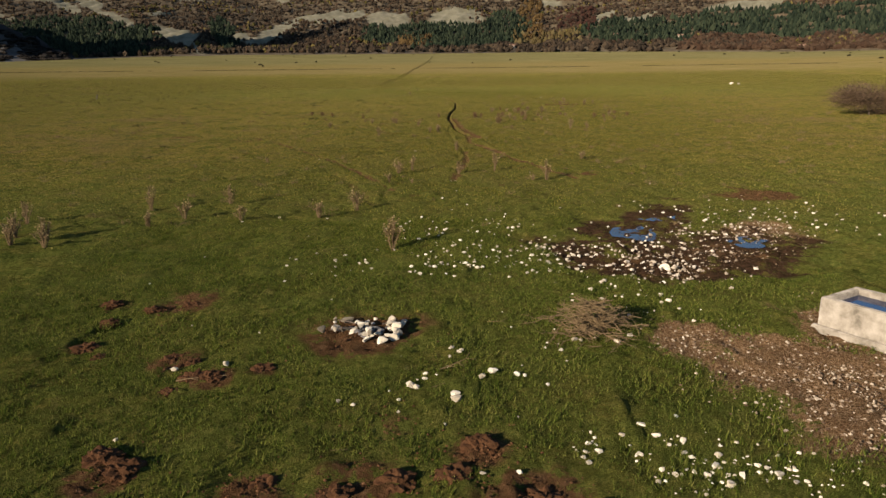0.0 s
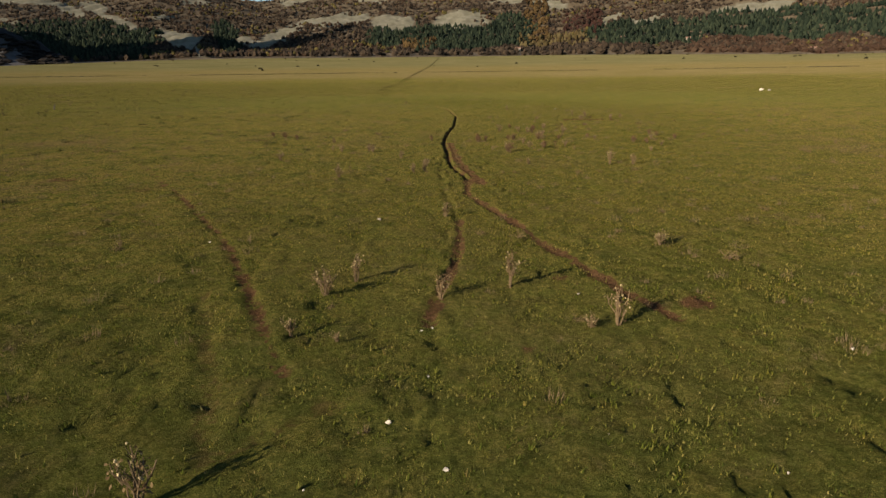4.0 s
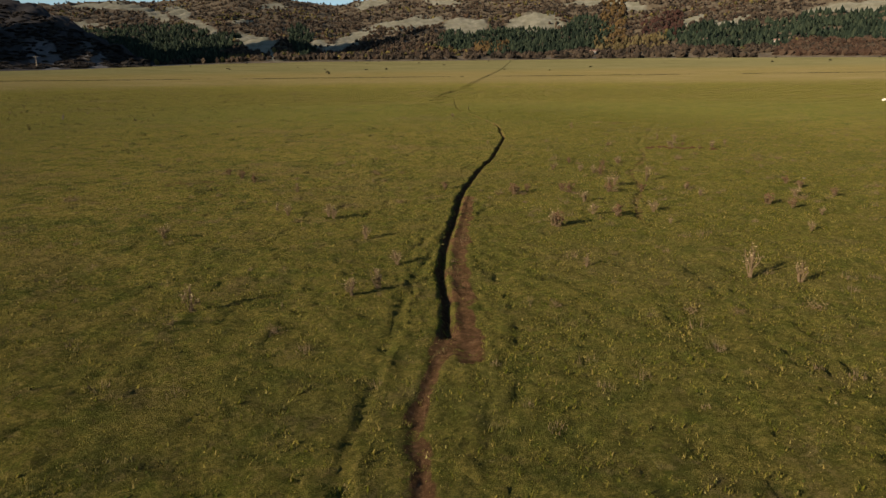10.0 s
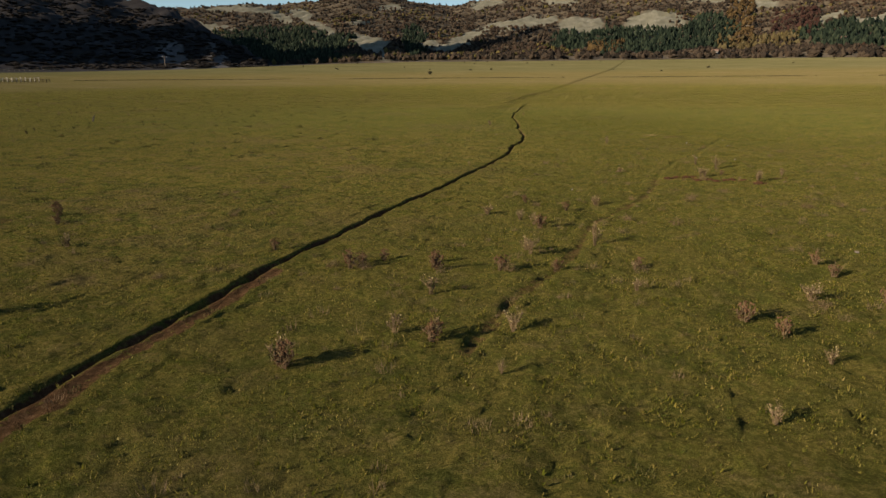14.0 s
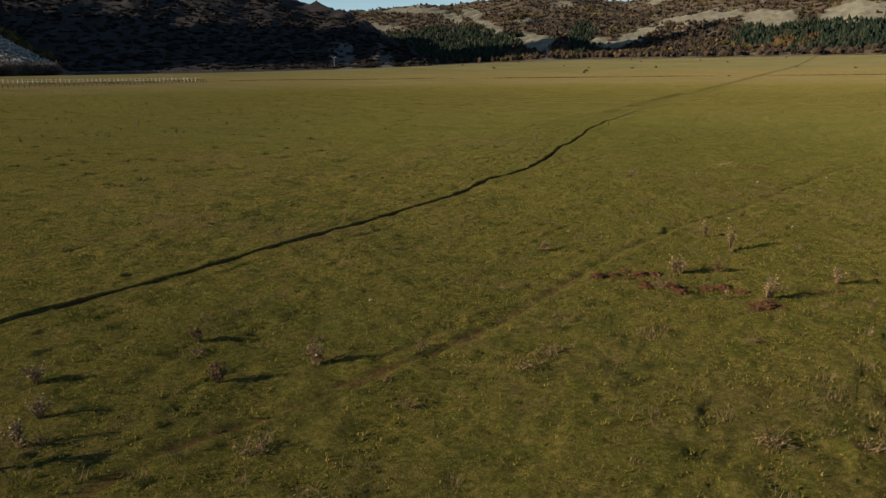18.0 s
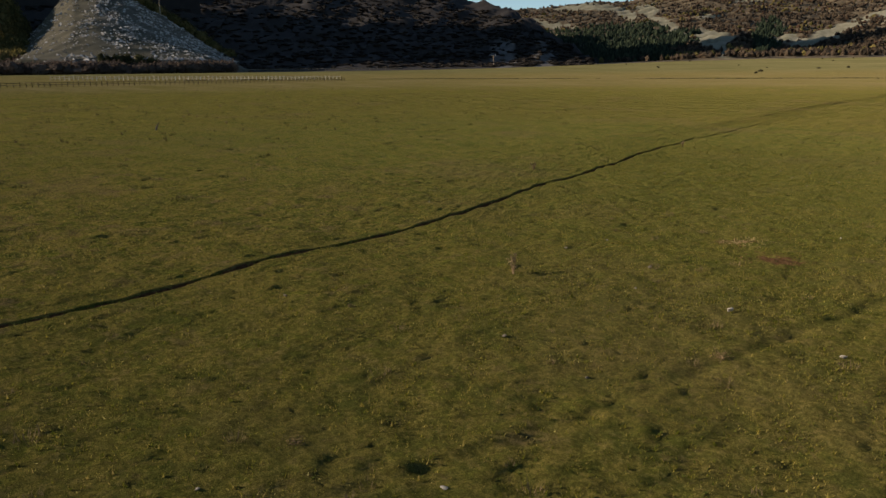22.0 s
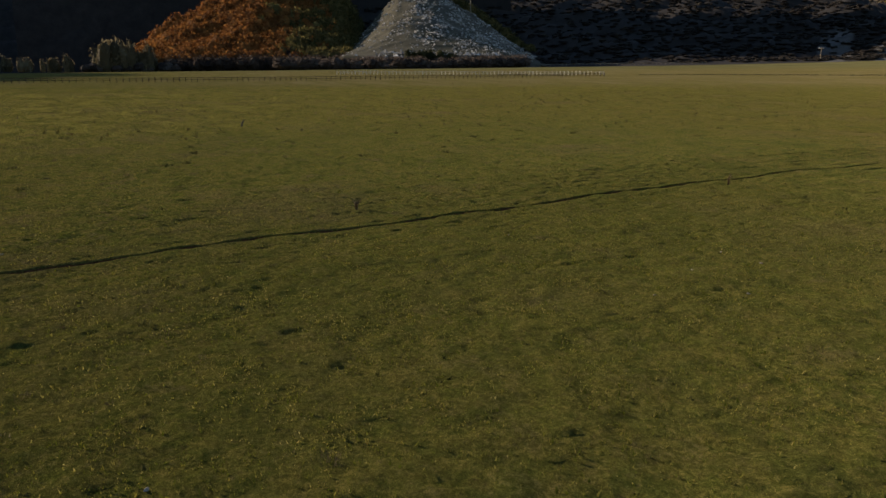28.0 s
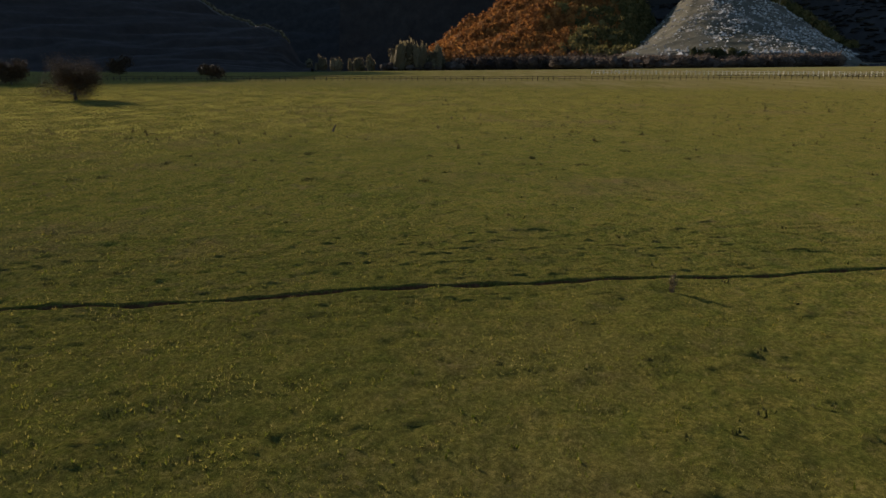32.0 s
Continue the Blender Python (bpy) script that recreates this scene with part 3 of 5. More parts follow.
# the autumn-wooded foothill and the high shaded mountain behind it
FOOTHILL = Hill("wooded_foothill", 70.6, 89, [(70.6, 730), (89, 760)], [(70.6, 1000), (89, 900)], [(70.6, .5), (89, .2)],
                [(70.6, .8), (71.4, 3.4), (72.5, 5.2), (75, 6.0), (79, 6.2), (81.4, 4.9), (82.5, 4.3), (84.7, 3.2), (86, 2.3), (87.5, 1.2), (89, .4)], relief=3, seed=8, rows=40)
M_LITTER = m_hill("autumn_leaf_litter", [(0.3, (0.06, 0.030, 0.014)), (0.5, (0.13, 0.062, 0.024)), (0.7, (0.18, 0.10, 0.04))], PALE)
FOOTHILL.build(M_LITTER, "foothill under autumn-coloured woodland", lambda a, s: {"bare": 0 * a})


# a low ridge with its sunlit crest coloured paler, before a far mountain in shade
WEST = Hill("mountain_west", 96, 200, [(96, 700), (103, 640), (130, 600), (200, 800)], [(97, 760), (103, 830), (108, 880), (118, 1000), (130, 1050), (200, 1500)], [(97, 0.1), (105, -.05), (200, -.05)],
            [(96, .2), (97.2, .7), (97.9, 1.9), (98.5, 2.9), (101, 3.7), (103.7, 4.6), (108.5, 6.6), (114, 9.8), (120, 14), (128, 15.3), (150, 15), (200, 9)], relief=2, seed=9, rows=90, step=0.3)
WEST.build(M_WEST, "steep mountain slope in brown scrub, coloured dark for shade", lambda a, s: {"bare": .95 * np.clip((s - .955) / .025, 0, 1) * np.clip((a - 98) / 1.5, 0, 1) * (a < 107)})
SWEST = Hill("mountain_southwest", 90, 140, [(90, 1500), (140, 1500)], [(90, 1850), (140, 1850)], [(90, .3), (140, .3)], [(90, 8.5), (100, 8.2), (112, 9), (140, 9)], relief=6, seed=23, rows=30, step=0.8)
SWEST.build(M_SHADED, "far mountain wall coloured dark for deep shade", lambda a, s: {"bare": 0 * a})
# crest raised far above the view to keep sun off the north-west hillside
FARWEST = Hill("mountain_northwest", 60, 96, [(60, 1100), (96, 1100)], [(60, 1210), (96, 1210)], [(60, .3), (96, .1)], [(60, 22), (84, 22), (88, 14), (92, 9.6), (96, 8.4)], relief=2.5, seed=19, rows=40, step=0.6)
FARWEST.build(M_SHADED, "mountain behind the foothill, raised out of view to cast shade", lambda a, s: {"bare": 0 * a})
SOUTH = Hill("hillside_south", 195, 290, [(195, 1100), (290, 1000)], [(195, 2300), (290, 2300)], [(195, 0.8), (290, 1.2)], [(195, 4), (230, 3.5), (290, 8)], relief=4, seed=13, rows=24, step=1.2)
SOUTH.build(M_NORTH, "distant low hillside", lambda a, s: {"bare": 0 * a})


# ---- woods on the hills ----
def crown_shape(kind, rng):
    """A low tree crown: rings of uneven points with a top, unit width and height."""
    rings = {"cone": [(0.46, 0.05), (0.40, 0.38)], "round": [(0.42, 0.08), (0.52, 0.55)], "shrub": [(0.48, 0.0), (0.46, 0.55)], "broad": [(0.34, 0.05), (0.56, 0.36), (0.44, 0.74)], "leafy": [(0.30, 0.0), (0.50, 0.2), (0.56, 0.45), (0.48, 0.7), (0.27, 0.9)]}[kind]
    k, v = {"broad": 6, "leafy": 9}.get(kind, 5), []
    wild = (.78, 1.18) if kind == "leafy" else (.62, 1.3)
    for rad, h in rings:
        turn = rng.uniform(0, 1)
        v += [(rad * rng.uniform(*wild) * math.cos(6.283 * (i + turn) / k), rad * rng.uniform(*wild) * math.sin(6.283 * (i + turn) / k), h * rng.uniform(.85, 1.12)) for i in range(k)]
    v.append((rng.uniform(-.08, .08), rng.uniform(-.08, .08), 1.0))
    f = []
    for ring in range(len(rings) - 1):
        for i in range(k):
            a, b = ring * k + i, ring * k + (i + 1) % k
            f += [(a, b, b + k), (a, b + k, a + k)]
    top, last = len(v) - 1, (len(rings) - 1) * k
    f += [(last + i, last + (i + 1) % k, top) for i in range(k)]
    if kind == "leafy":
        # sprays of foliage stand out all round a smaller core
        v = [(x * .88, y * .88, z * .9) for x, y, z in v]
        for _ in range(64):
            a, h = rng.uniform(0, 6.28), rng.uniform(.06, 1.0)
            rad = .56 * math.sqrt(max(.06, 1 - ((h - .46) / .56) ** 2)) * rng.uniform(.78, 1.1)
            c = np.array((rad * math.cos(a), rad * math.sin(a), h))
            f.append((len(v), len(v) + 1, len(v) + 2))
            v += [tuple(c + rng.normal(0, .066, 3)) for _ in range(3)]
    return np.array(v), np.array(f)


def wood(name, label, hill, az, s, width, tall, kind, material, seed, sink=0.5):
    """A wood of many crowns as one thing."""
    rng = np.random.default_rng(seed)
    shapes = [crown_shape(kind, rng) for _ in range(7)]
    base = hill.place(az, s)
    verts, faces, n = [], [], 0
    pick, w, h, turn = rng.integers(0, 7, len(az)), width * rng.uniform(.55, 1.4, len(az)), tall * rng.uniform(.6, 1.35, len(az)), rng.uniform(0, 6.28, len(az))
    for i in range(7):
        sv, sf = shapes[i]
        m = np.nonzero(pick == i)[0]
        c, q = np.cos(turn[m])[:, None], np.sin(turn[m])[:, None]
        x = (sv[None, :, 0] * c - sv[None, :, 1] * q) * w[m, None] + base[m, 0, None]
        y = (sv[None, :, 0] * q + sv[None, :, 1] * c) * w[m, None] + base[m, 1, None]
        z = sv[None, :, 2] * h[m, None] + base[m, 2, None] - sink
        verts.append(np.stack([x, y, z], -1).reshape(-1, 3))
        faces.append((sf[None] + (n + np.arange(len(m)) * len(sv))[:, None, None]).reshape(-1, 3))
        n += len(m) * len(sv)
    me = mesh_from(name, np.concatenate(verts), np.concatenate(faces), material, smooth=False)
    return tagged(new(name, me), label, "woodland", kind="stuff")


def m_leaf(name, stops, scale=0.25):
    return thin(m_rampy(name, scale, stops, island=0.6, bump=0.8, dist=1.6), 0.3)


PINES = m_leaf("dark_pine", [(0.25, (0.013, 0.020, 0.013)), (0.55, (0.026, 0.037, 0.022)), (0.8, (0.046, 0.058, 0.032))])
AUTUMN = m_leaf("autumn_foliage", [(0.2, (0.022, 0.019, 0.014)), (0.4, (0.040, 0.031, 0.022)), (0.6, (0.060, 0.044, 0.029)), (0.85, (0.088, 0.066, 0.042))])
BRONZE = m_leaf("bronze_foliage", [(0.2, (0.034, 0.024, 0.014)), (0.5, (0.085, 0.055, 0.022)), (0.8, (0.13, 0.085, 0.034))])
ORANGE = m_leaf("orange_foliage", [(0.2, (0.105, 0.044, 0.012)), (0.5, (0.20, 0.080, 0.022)), (0.8, (0.29, 0.135, 0.036))])
RUSSET = m_leaf("russet_scrub", [(0.2, (0.036, 0.024, 0.016)), (0.5, (0.062, 0.037, 0.023)), (0.8, (0.086, 0.058, 0.036))])
OLIVE = m_leaf("olive_foliage", [(0.2, (0.046, 0.043, 0.014)), (0.5, (0.090, 0.078, 0.026)), (0.8, (0.16, 0.125, 0.042))])
GREY = m_leaf("bare_grey_scrub", [(0.2, (0.044, 0.034, 0.027)), (0.5, (0.080, 0.062, 0.048)), (0.8, (0.13, 0.10, 0.078))])


def scatter(seed, n, az0, az1, s0, s1, power=1.0):
    rng = np.random.default_rng(seed)
    return rng.uniform(az0, az1, n), s0 + (s1 - s0) * rng.uniform(0, 1, n) ** power


a, s = scatter(21, 34000, -34, 37.5, 0.0, 1.0, 1.3)
bare = patches(a, s, CLEAR_N) + 0.25 * lumps(a * 14, s * 900, 4, 4, 200)
pine = patches(a, s, PINE_N) + 0.12 * lumps(a * 14, s * 900, 6, 4, 120)
sparse = np.random.default_rng(5).uniform(0, 1, len(a)) < 1.0 - 0.45 * np.clip(s - .35, 0, 1)
keep = (bare < 0.55) & (s > np.where(a > 12, 0.0, 0.05)) & sparse
pn = keep & (pine > 0.45)
wood("pine_wood", "dense dark green pine wood on the hillside", NORTH, a[pn], s[pn], 7.5, 10, "cone", PINES, 31)
rest = keep & ~pn
rng = np.random.default_rng(77)
tone = 0.5 * lumps(a * 14, s * 900, 15, 3, 260) + rng.normal(0, .45, len(a))
wood("autumn_wood", "brown and ochre autumn woodland on the hillside", NORTH, a[rest & (tone < 0.35)], s[rest & (tone < 0.35)], 6.3, 6, "round", AUTUMN, 32)
wood("russet_wood", "russet autumn scrub on the hillside", NORTH, a[rest & (tone >= 0.35) & (tone < .9)], s[rest & (tone >= 0.35) & (tone < .9)], 6, 5, "round", RUSSET, 33)
wood("olive_wood", "olive green trees among autumn woodland", NORTH, a[rest & (tone >= .9)], s[rest & (tone >= .9)], 6.5, 6.5, "round", OLIVE, 34)
a, s = scatter(41, 170, 1.7, 4.5, 0.06, 0.18)
wood("orange_grove", "orange autumn grove at the foot of the hill", NORTH, a, s, 7, 10, "round", BRONZE, 35)
a, s = scatter(51, 300, -7.3, -5.4, 0.16, 0.66)
wood("bronze_grove", "bronze trees climbing a gully in the hillside", NORTH, a, s, 7, 9, "broad", BRONZE, 48)
a, s = scatter(52, 200, -11.6, -8.6, 0.25, 0.48)
wood("red_grove", "dull red autumn trees on the hillside", NORTH, a, s, 7, 8, "broad", m_leaf("dull_red_foliage", [(0.2, (0.030, 0.017, 0.013)), (0.8, (0.062, 0.032, 0.023))]), 49)
a, s = scatter(42, 1300, -33, -18.2, 0.03, 0.14)
wood("russet_hedge", "belt of russet scrub at the foot of the hill", NORTH, a, s, 9, 6, "shrub", RUSSET, 36)
a, s = scatter(43, 420, -17, 27, -0.03, 0.05)
wood("foot_scrub", "scrub and small trees at the edge of the plain", NORTH, a, s, 8, 7, "round", AUTUMN, 37)
a, s = scatter(44, 170, -10.6, -5.0, 0.10, 0.22)
wood("yellow_grove", "yellowing trees at the foot of the hill", NORTH, a, s, 8, 10, "round", m_leaf("yellow_foliage", [(0.2, (0.06, 0.046, 0.020)), (0.5, (0.095, 0.072, 0.030)), (0.8, (0.13, 0.105, 0.048))]), 38)
# crowns take a near-black colour that stands for the shade on this hill
a, s = scatter(45, 6000, 30, 74, 0.01, 0.85)
k = patches(a, s, CLIFFS) < .4 + np.random.default_rng(9).uniform(0, 1, len(a))
wood("shaded_wood", "leafless wood on the hillside, coloured dark for shade", NWEST, a[k], s[k], 8, 2.6, "round", m_leaf("shade_dark_leafless_scrub", [(0.2, (0.022, 0.019, 0.016)), (0.5, (0.033, 0.028, 0.023)), (0.8, (0.048, 0.041, 0.031))]), 39)
a, s = scatter(46, 3400, 71.1, 87.5, 0.02, 1.0)
hot = (0.3 * lumps(a * 14, s * 300, 25, 3, 90) + .9 * (a - 75.2) / 4 + np.random.default_rng(3).normal(0, .2, len(a))) > .0
wood("orange_wood", "orange and rust autumn woodland", FOOTHILL, a[hot], s[hot], 13, 13.5, "leafy", ORANGE, 40)
wood("green_wood", "olive green woodland beside the orange trees", FOOTHILL, a[~hot], s[~hot], 13, 14.5, "leafy", OLIVE, 41)
a, s = scatter(47, 620, 57.5, 64.6, 0.5, 1.1)
wood("ridge_wood", "olive and ochre trees along the ridge", SPUR, a, s * 0 + 1.03 + (s - .5) * .25, 11, 12, "leafy", OLIVE, 42)
a, s = scatter(54, 60, 62.3, 66.2, -0.02, 0.02)
wood("cliff_bushes", "dark green bushes before the pale rock faces", SPUR, a, s, 8, 10, "leafy", m_leaf("dark_bush", [(0.2, (0.020, 0.022, 0.009)), (0.8, (0.055, 0.055, 0.022))]), 54)
# trees in shade at the hill foot, their shade put into a darker colour
a, s = scatter(55, 420, 70.5, 84.5, -0.07, 0.09)
wood("shaded_thicket", "brown thicket along the foot of the autumn wood, coloured dark for shade", FOOTHILL, a, s, 12, 11, "leafy", m_leaf("shade_dark_thicket", [(0.2, (0.028, 0.021, 0.017)), (0.5, (0.052, 0.038, 0.029)), (0.8, (0.085, 0.062, 0.046))]), 55)
a, s = scatter(48, 420, 57, 76, -0.10, 0.0)
wood("foot_thicket", "grey leafless thicket along the foot of the spur", SPUR, a, s, 11, 8.5, "leafy", GREY, 43)
POPLAR = m_leaf("pale_poplar", [(0.2, (0.06, 0.05, 0.028)), (0.5, (0.115, 0.095, 0.052)), (0.8, (0.18, 0.148, 0.085))])
a, s = scatter(49, 40, 85.8, 89.6, -0.14, 0.0)
wood("poplar_row", "pale feathery poplars at the edge of the plain", FOOTHILL, a, s, 11, 25, "leafy", POPLAR, 44, 2)
a, s = scatter(53, 130, 84, 90.5, -0.14, 0.0)
wood("poplar_scrub", "grey undergrowth below the poplars", FOOTHILL, a, s, 8, 7, "broad", GREY, 50)
a, s = scatter(50, 18, 91, 96.5, -0.05, 0.0)
wood("poplar_saplings", "small pale leafless trees at the edge of the plain", FOOTHILL, a, s * 0 - .08, 7, 13, "leafy", POPLAR, 45)
# pale shrubs added to draw the sunlit line of the ridge crest
a, s = scatter(56, 500, 98.2, 106, 0.985, 1.02)
wood("crest_grass", "pale scrub added along the ridge crest to draw its sunlit line", WEST, a, s, 3.5, 2.6, "shrub", POPLAR, 56)
# the overgrown bank that bounds the grazed meadow
rng = np.random.default_rng(52)


class OnPlain:
    """Places on the plain by bearing and range."""
    @staticmethod
    def place(az, r):
        t = np.radians(az)
        x, y = HUB[0] - r * np.sin(t), HUB[1] + r * np.cos(t)
        return np.stack([x, y, rise(x, y)], -1)


SCRUB = m_leaf("dark_olive_scrub", [(0.2, (0.022, 0.021, 0.010)), (0.5, (0.045, 0.040, 0.020)), (0.8, (0.075, 0.062, 0.034))])
a = rng.uniform(-38, 58, 2600)
a = a[lumps(a * 6, a * 0, 8, 4, 60) + rng.normal(0, .5, 2600) > .1]
wood("bank_scrub", "low dark line of scrub along a bank", OnPlain, a, np.interp(a, [-38, 10, 40, 58], [345, 375, 375, 345]) + rng.normal(0, 2.0, len(a)), 1.2, .32, "shrub", SCRUB, 46, .1)
a = rng.uniform(-36, 30, 36)
wood("plain_scrub", "scattered low scrub across the rough far plain", OnPlain, a, 430 + 500 * rng.uniform(0, 1, 36) ** .6, 2.6, 1.4, "shrub", SCRUB, 47, .2)


# ---- helpers for things ----
def part(name, bm, material, parent, label=""):
    """Links a bmesh as one mesh object under a thing or a part."""
    me = bm if isinstance(bm, bpy.types.Mesh) else bpy.data.meshes.new(name)
    if me is not bm:
        bm.to_mesh(me)
        bm.free()
    if not me.materials:
        me.materials.append(material)
    ob = new(name, me)
    ob.parent = parent
    return tagged(ob, label)


def tube(bm, pts, radii, sides=5):
    """A bent tapering stick through the points."""
    rings = []
    for i, p in enumerate(pts):
        d = (Vector(pts[min(i + 1, len(pts) - 1)]) - Vector(pts[max(i - 1, 0)])).normalized()
        u = d.orthogonal().normalized()
        w = d.cross(u)
        rings.append([bm.verts.new(Vector(p) + (u * math.cos(6.283 * k / sides) + w * math.sin(6.283 * k / sides)) * radii[i]) for k in range(sides)])
    for a, b in zip(rings[:-1], rings[1:]):
        for k in range(sides):
            bm.faces.new((a[k], a[(k + 1) % sides], b[(k + 1) % sides], b[k]))
    bm.faces.new(rings[-1])
    bm.faces.new(rings[0][::-1])


def box(bm, centre, size, turn=0.0, bevel=0.0):
    m = Matrix.Translation(centre) @ Matrix.Rotation(turn, 4, "Z") @ Matrix.Diagonal((*size, 1))
    made = bmesh.ops.create_cube(bm, size=1.0, matrix=m)
    if bevel:
        edges = {e for v in made["verts"] for e in v.link_edges}
        bmesh.ops.bevel(bm, geom=list(edges), offset=bevel, segments=2, affect="EDGES")


def rock(seed, flat=0.7, cuts=2):
    """An uneven broken stone of unit size, resting on its base."""
    rng = random.Random(seed)
    bm = bmesh.new()
    bmesh.ops.create_icosphere(bm, subdivisions=cuts, radius=0.5)
    axis = [Vector((rng.gauss(0, 1), rng.gauss(0, 1), rng.gauss(0, 1))).normalized() for _ in range(12)]
    depth = [rng.uniform(0.13, 0.31) for _ in axis]
    off = Vector((rng.uniform(0, 9), rng.uniform(0, 9), seed))
    for v in bm.verts:
        for a, d in zip(axis, depth):
            over = v.co.dot(a) - d
            if over > 0:
                v.co -= a * over
        v.co += v.co.normalized() * 0.03 * noise.noise(v.co * 6 + off)
        v.co.z *= flat
    low = min(v.co.z for v in bm.verts)
    for v in bm.verts:
        v.co.z -= low * 0.7
    me = bpy.data.meshes.new("stone")
    bm.to_mesh(me)
    bm.free()
    return me


def on_ground(x, y, turn=0.0, scale=1.0, sink=0.0, tilt=0.0):
    return Matrix.Translation((x, y, gz(x, y) - sink)) @ Matrix.Rotation(turn, 4, "Z") @ Matrix.Rotation(tilt, 4, "X") @ Matrix.Scale(scale, 4)


def put(ob, m):
    ob.matrix_world = m
    return ob


# ---- loose white stones ----
ROCKS = [rock(s, f) for s, f in ((1, .75), (2, .6), (3, .85), (4, .5), (5, .7), (6, .65))]
for me in ROCKS:
    me.materials.append(STONE)
rs = random.Random(12)
GREY_ROCKS = [rock(s, .45) for s in (11, 12, 13)]
for me in GREY_ROCKS:
    me.materials.append(GREYSTONE)


def stone(x, y, size, label, group="white stones on the turf", shapes=ROCKS):
    ob = new("stone", rs.choice(shapes))
    m = on_ground(x, y, rs.uniform(0, 6.28), 1.0, 0.02 * size, rs.uniform(-.25, .25))
    ob.matrix_world = m @ Matrix.Diagonal((size * rs.uniform(.85, 1.3), size * rs.uniform(.7, 1.05), size * rs.uniform(.8, 1.15), 1))
    return tagged(ob, label, "stone", group)


MEADOW_STONES = [(2.7, 23.2), (0, 21.7), (5.9, 22.2), (4.6, 17.9), (4.1, 18.0), (7.5, 26.1), (8, 25), (1.6, 20.5), (.6, 19.6), (-1.6, 19.2), (-2.6, 17.3), (-3.8, 17.9), (-5.2, 20.6), (-6.1, 19.8),
                 (-.3, 23.6), (.5, 22.4), (.2, 25.1), (3.3, 29.2), (.2, 27.2), (4.6, 22.2), (1.9, 19.1), (1.2, 19.9), (-.7, 20.2), (-1.8, 18.7), (-3.7, 20.3), (-.6, 18.5), (.8, 18.8), (4, 19.5), (3.4, 21.4),
                 (-6.5, 34.3), (0, 27.1), (-.4, 9.0), (-1.5, 8.3), (-1.3, 8.2), (-.7, 8.0), (-4.0, 7.4), (.3, 6.6), (.7, 6.6), (-3.6, 8.3), (-.1, 7.7), (-6.3, 13.8), (-3.5, 13.9), (-2.3, 12.6), (-5.9, 16.0), (-.9, 20.4)]
BANK_STONES = [(-1.4, 16.4), (-1.2, 17.5), (-.6, 17.9), (.7, 16.6), (.55, 16.7), (.1, 16.7), (-.5, 16.2), (.8, 15.6), (.4, 15.6), (.5, 15.2), (.4, 14.8), (-2.6, 14.9), (-3.6, 15.5), (-2.5, 15.9), (-2.5, 14.3), (-.9, 14.4),
               (-.8, 15.7), (-.9, 14.9), (-.1, 15), (-.5, 14.9), (-.35, 14.8), (-.6, 15.05), (-.7, 14.3), (1.6, 14.3), (1.8, 14.3), (2.1, 14.4), (1.1, 17.7), (1.5, 17.8), (-2, 15.5), (-2.1, 15.2), (1.1, 19.2)]
POOL_STONES = [(4.7, 15), (4, 15.8), (3.9, 15.4), (5.1, 16.1), (5.6, 15.6), (4.4, 15.5), (3.7, 16.6), (3.5, 15.4), (2.9, 16), (2.4, 16.6), (1.8, 16.4), (1.7, 16.6), (2, 15.3), (2.8, 14.5), (3.9, 14.6), (4.5, 14.4),
               (4.8, 16.8), (5, 16.8), (6.8, 18.5), (6.2, 18.4), (6.4, 20), (5.7, 20.7), (4, 19.5), (6, 20.3), (5.9, 21.2)]
CORNER_STONES = [(1.5, 7.1), (1.5, 6.9), (1.65, 7.1), (2.0, 7.5), (2.3, 7.7), (2.4, 7.5), (2.5, 7.3), (2.1, 7.1), (2.4, 6.7), (2.6, 6.75), (2.75, 6.7), (3.1, 6.7), (3.2, 6.6), (3.1, 7.3), (3.0, 7.1), (2.9, 6.5), (3.2, 6.4),
                 (2.7, 7.4), (2.9, 6.9), (3.5, 6.7), (3.6, 6.5), (3.35, 6.9), (3.0, 6.2), (3.5, 6.1)]
for x, y in MEADOW_STONES:
    stone(x, y, rs.uniform(.07, .125), "small pale limestone lying in short grass")
for x, y in BANK_STONES:
    stone(x, y, rs.uniform(.08, .15), "pale limestone on the stony turf bank")
for x, y in POOL_STONES:
    stone(x, y, rs.uniform(.08, .15), "pale stone in dark trampled mud")
stone(4.75, 14.95, .42, "large flat pale stone beside the muddy pool")
for x, y in CORNER_STONES:
    stone(x, y, rs.uniform(.09, .165), "broken white stone on worn turf")
for x, y, d in ((8.73, 89.76, .22), (10.95, 92.43, .2), (13.48, 94.94, .22), (15.77, 94.18, .25), (10.32, 100.29, .24), (12.88, 99.74, .24), (3.88, 98.76, .2), (6.86, 110.76, .2), (9.88, 108.14, .26), (16.32, 104.33, .26), (13.37, 105.64, .32),
                (10.64, 105.85, .2), (6.5, 108.58, .22), (16.43, 109.56, .26), (-3.54, 111.96, .2), (13.98, 74.65, .2), (16.58, 69.3, .24), (6.68, 135.18, .3), (6.45, 132.56, .2), (8.1, 129.82, .2), (9.01, 132.33, .2), (5.02, 135.06, .16),
                (0.01, 129.36, .16), (13.12, 116.71, .2), (6.9, 79.99, .2), (-1.9, 37.3, .26)):
    stone(x, y, d * .8, "single weathered grey stone half sunk in turf", "scattered stones on the plain", GREY_ROCKS)
stone(66.5, 166, 1.1, "pale boulder far out on the plain", "scattered stones on the plain")
stone(65.2, 166.5, 1.5, "dark weathered boulder far out on the plain", "scattered stones on the plain")


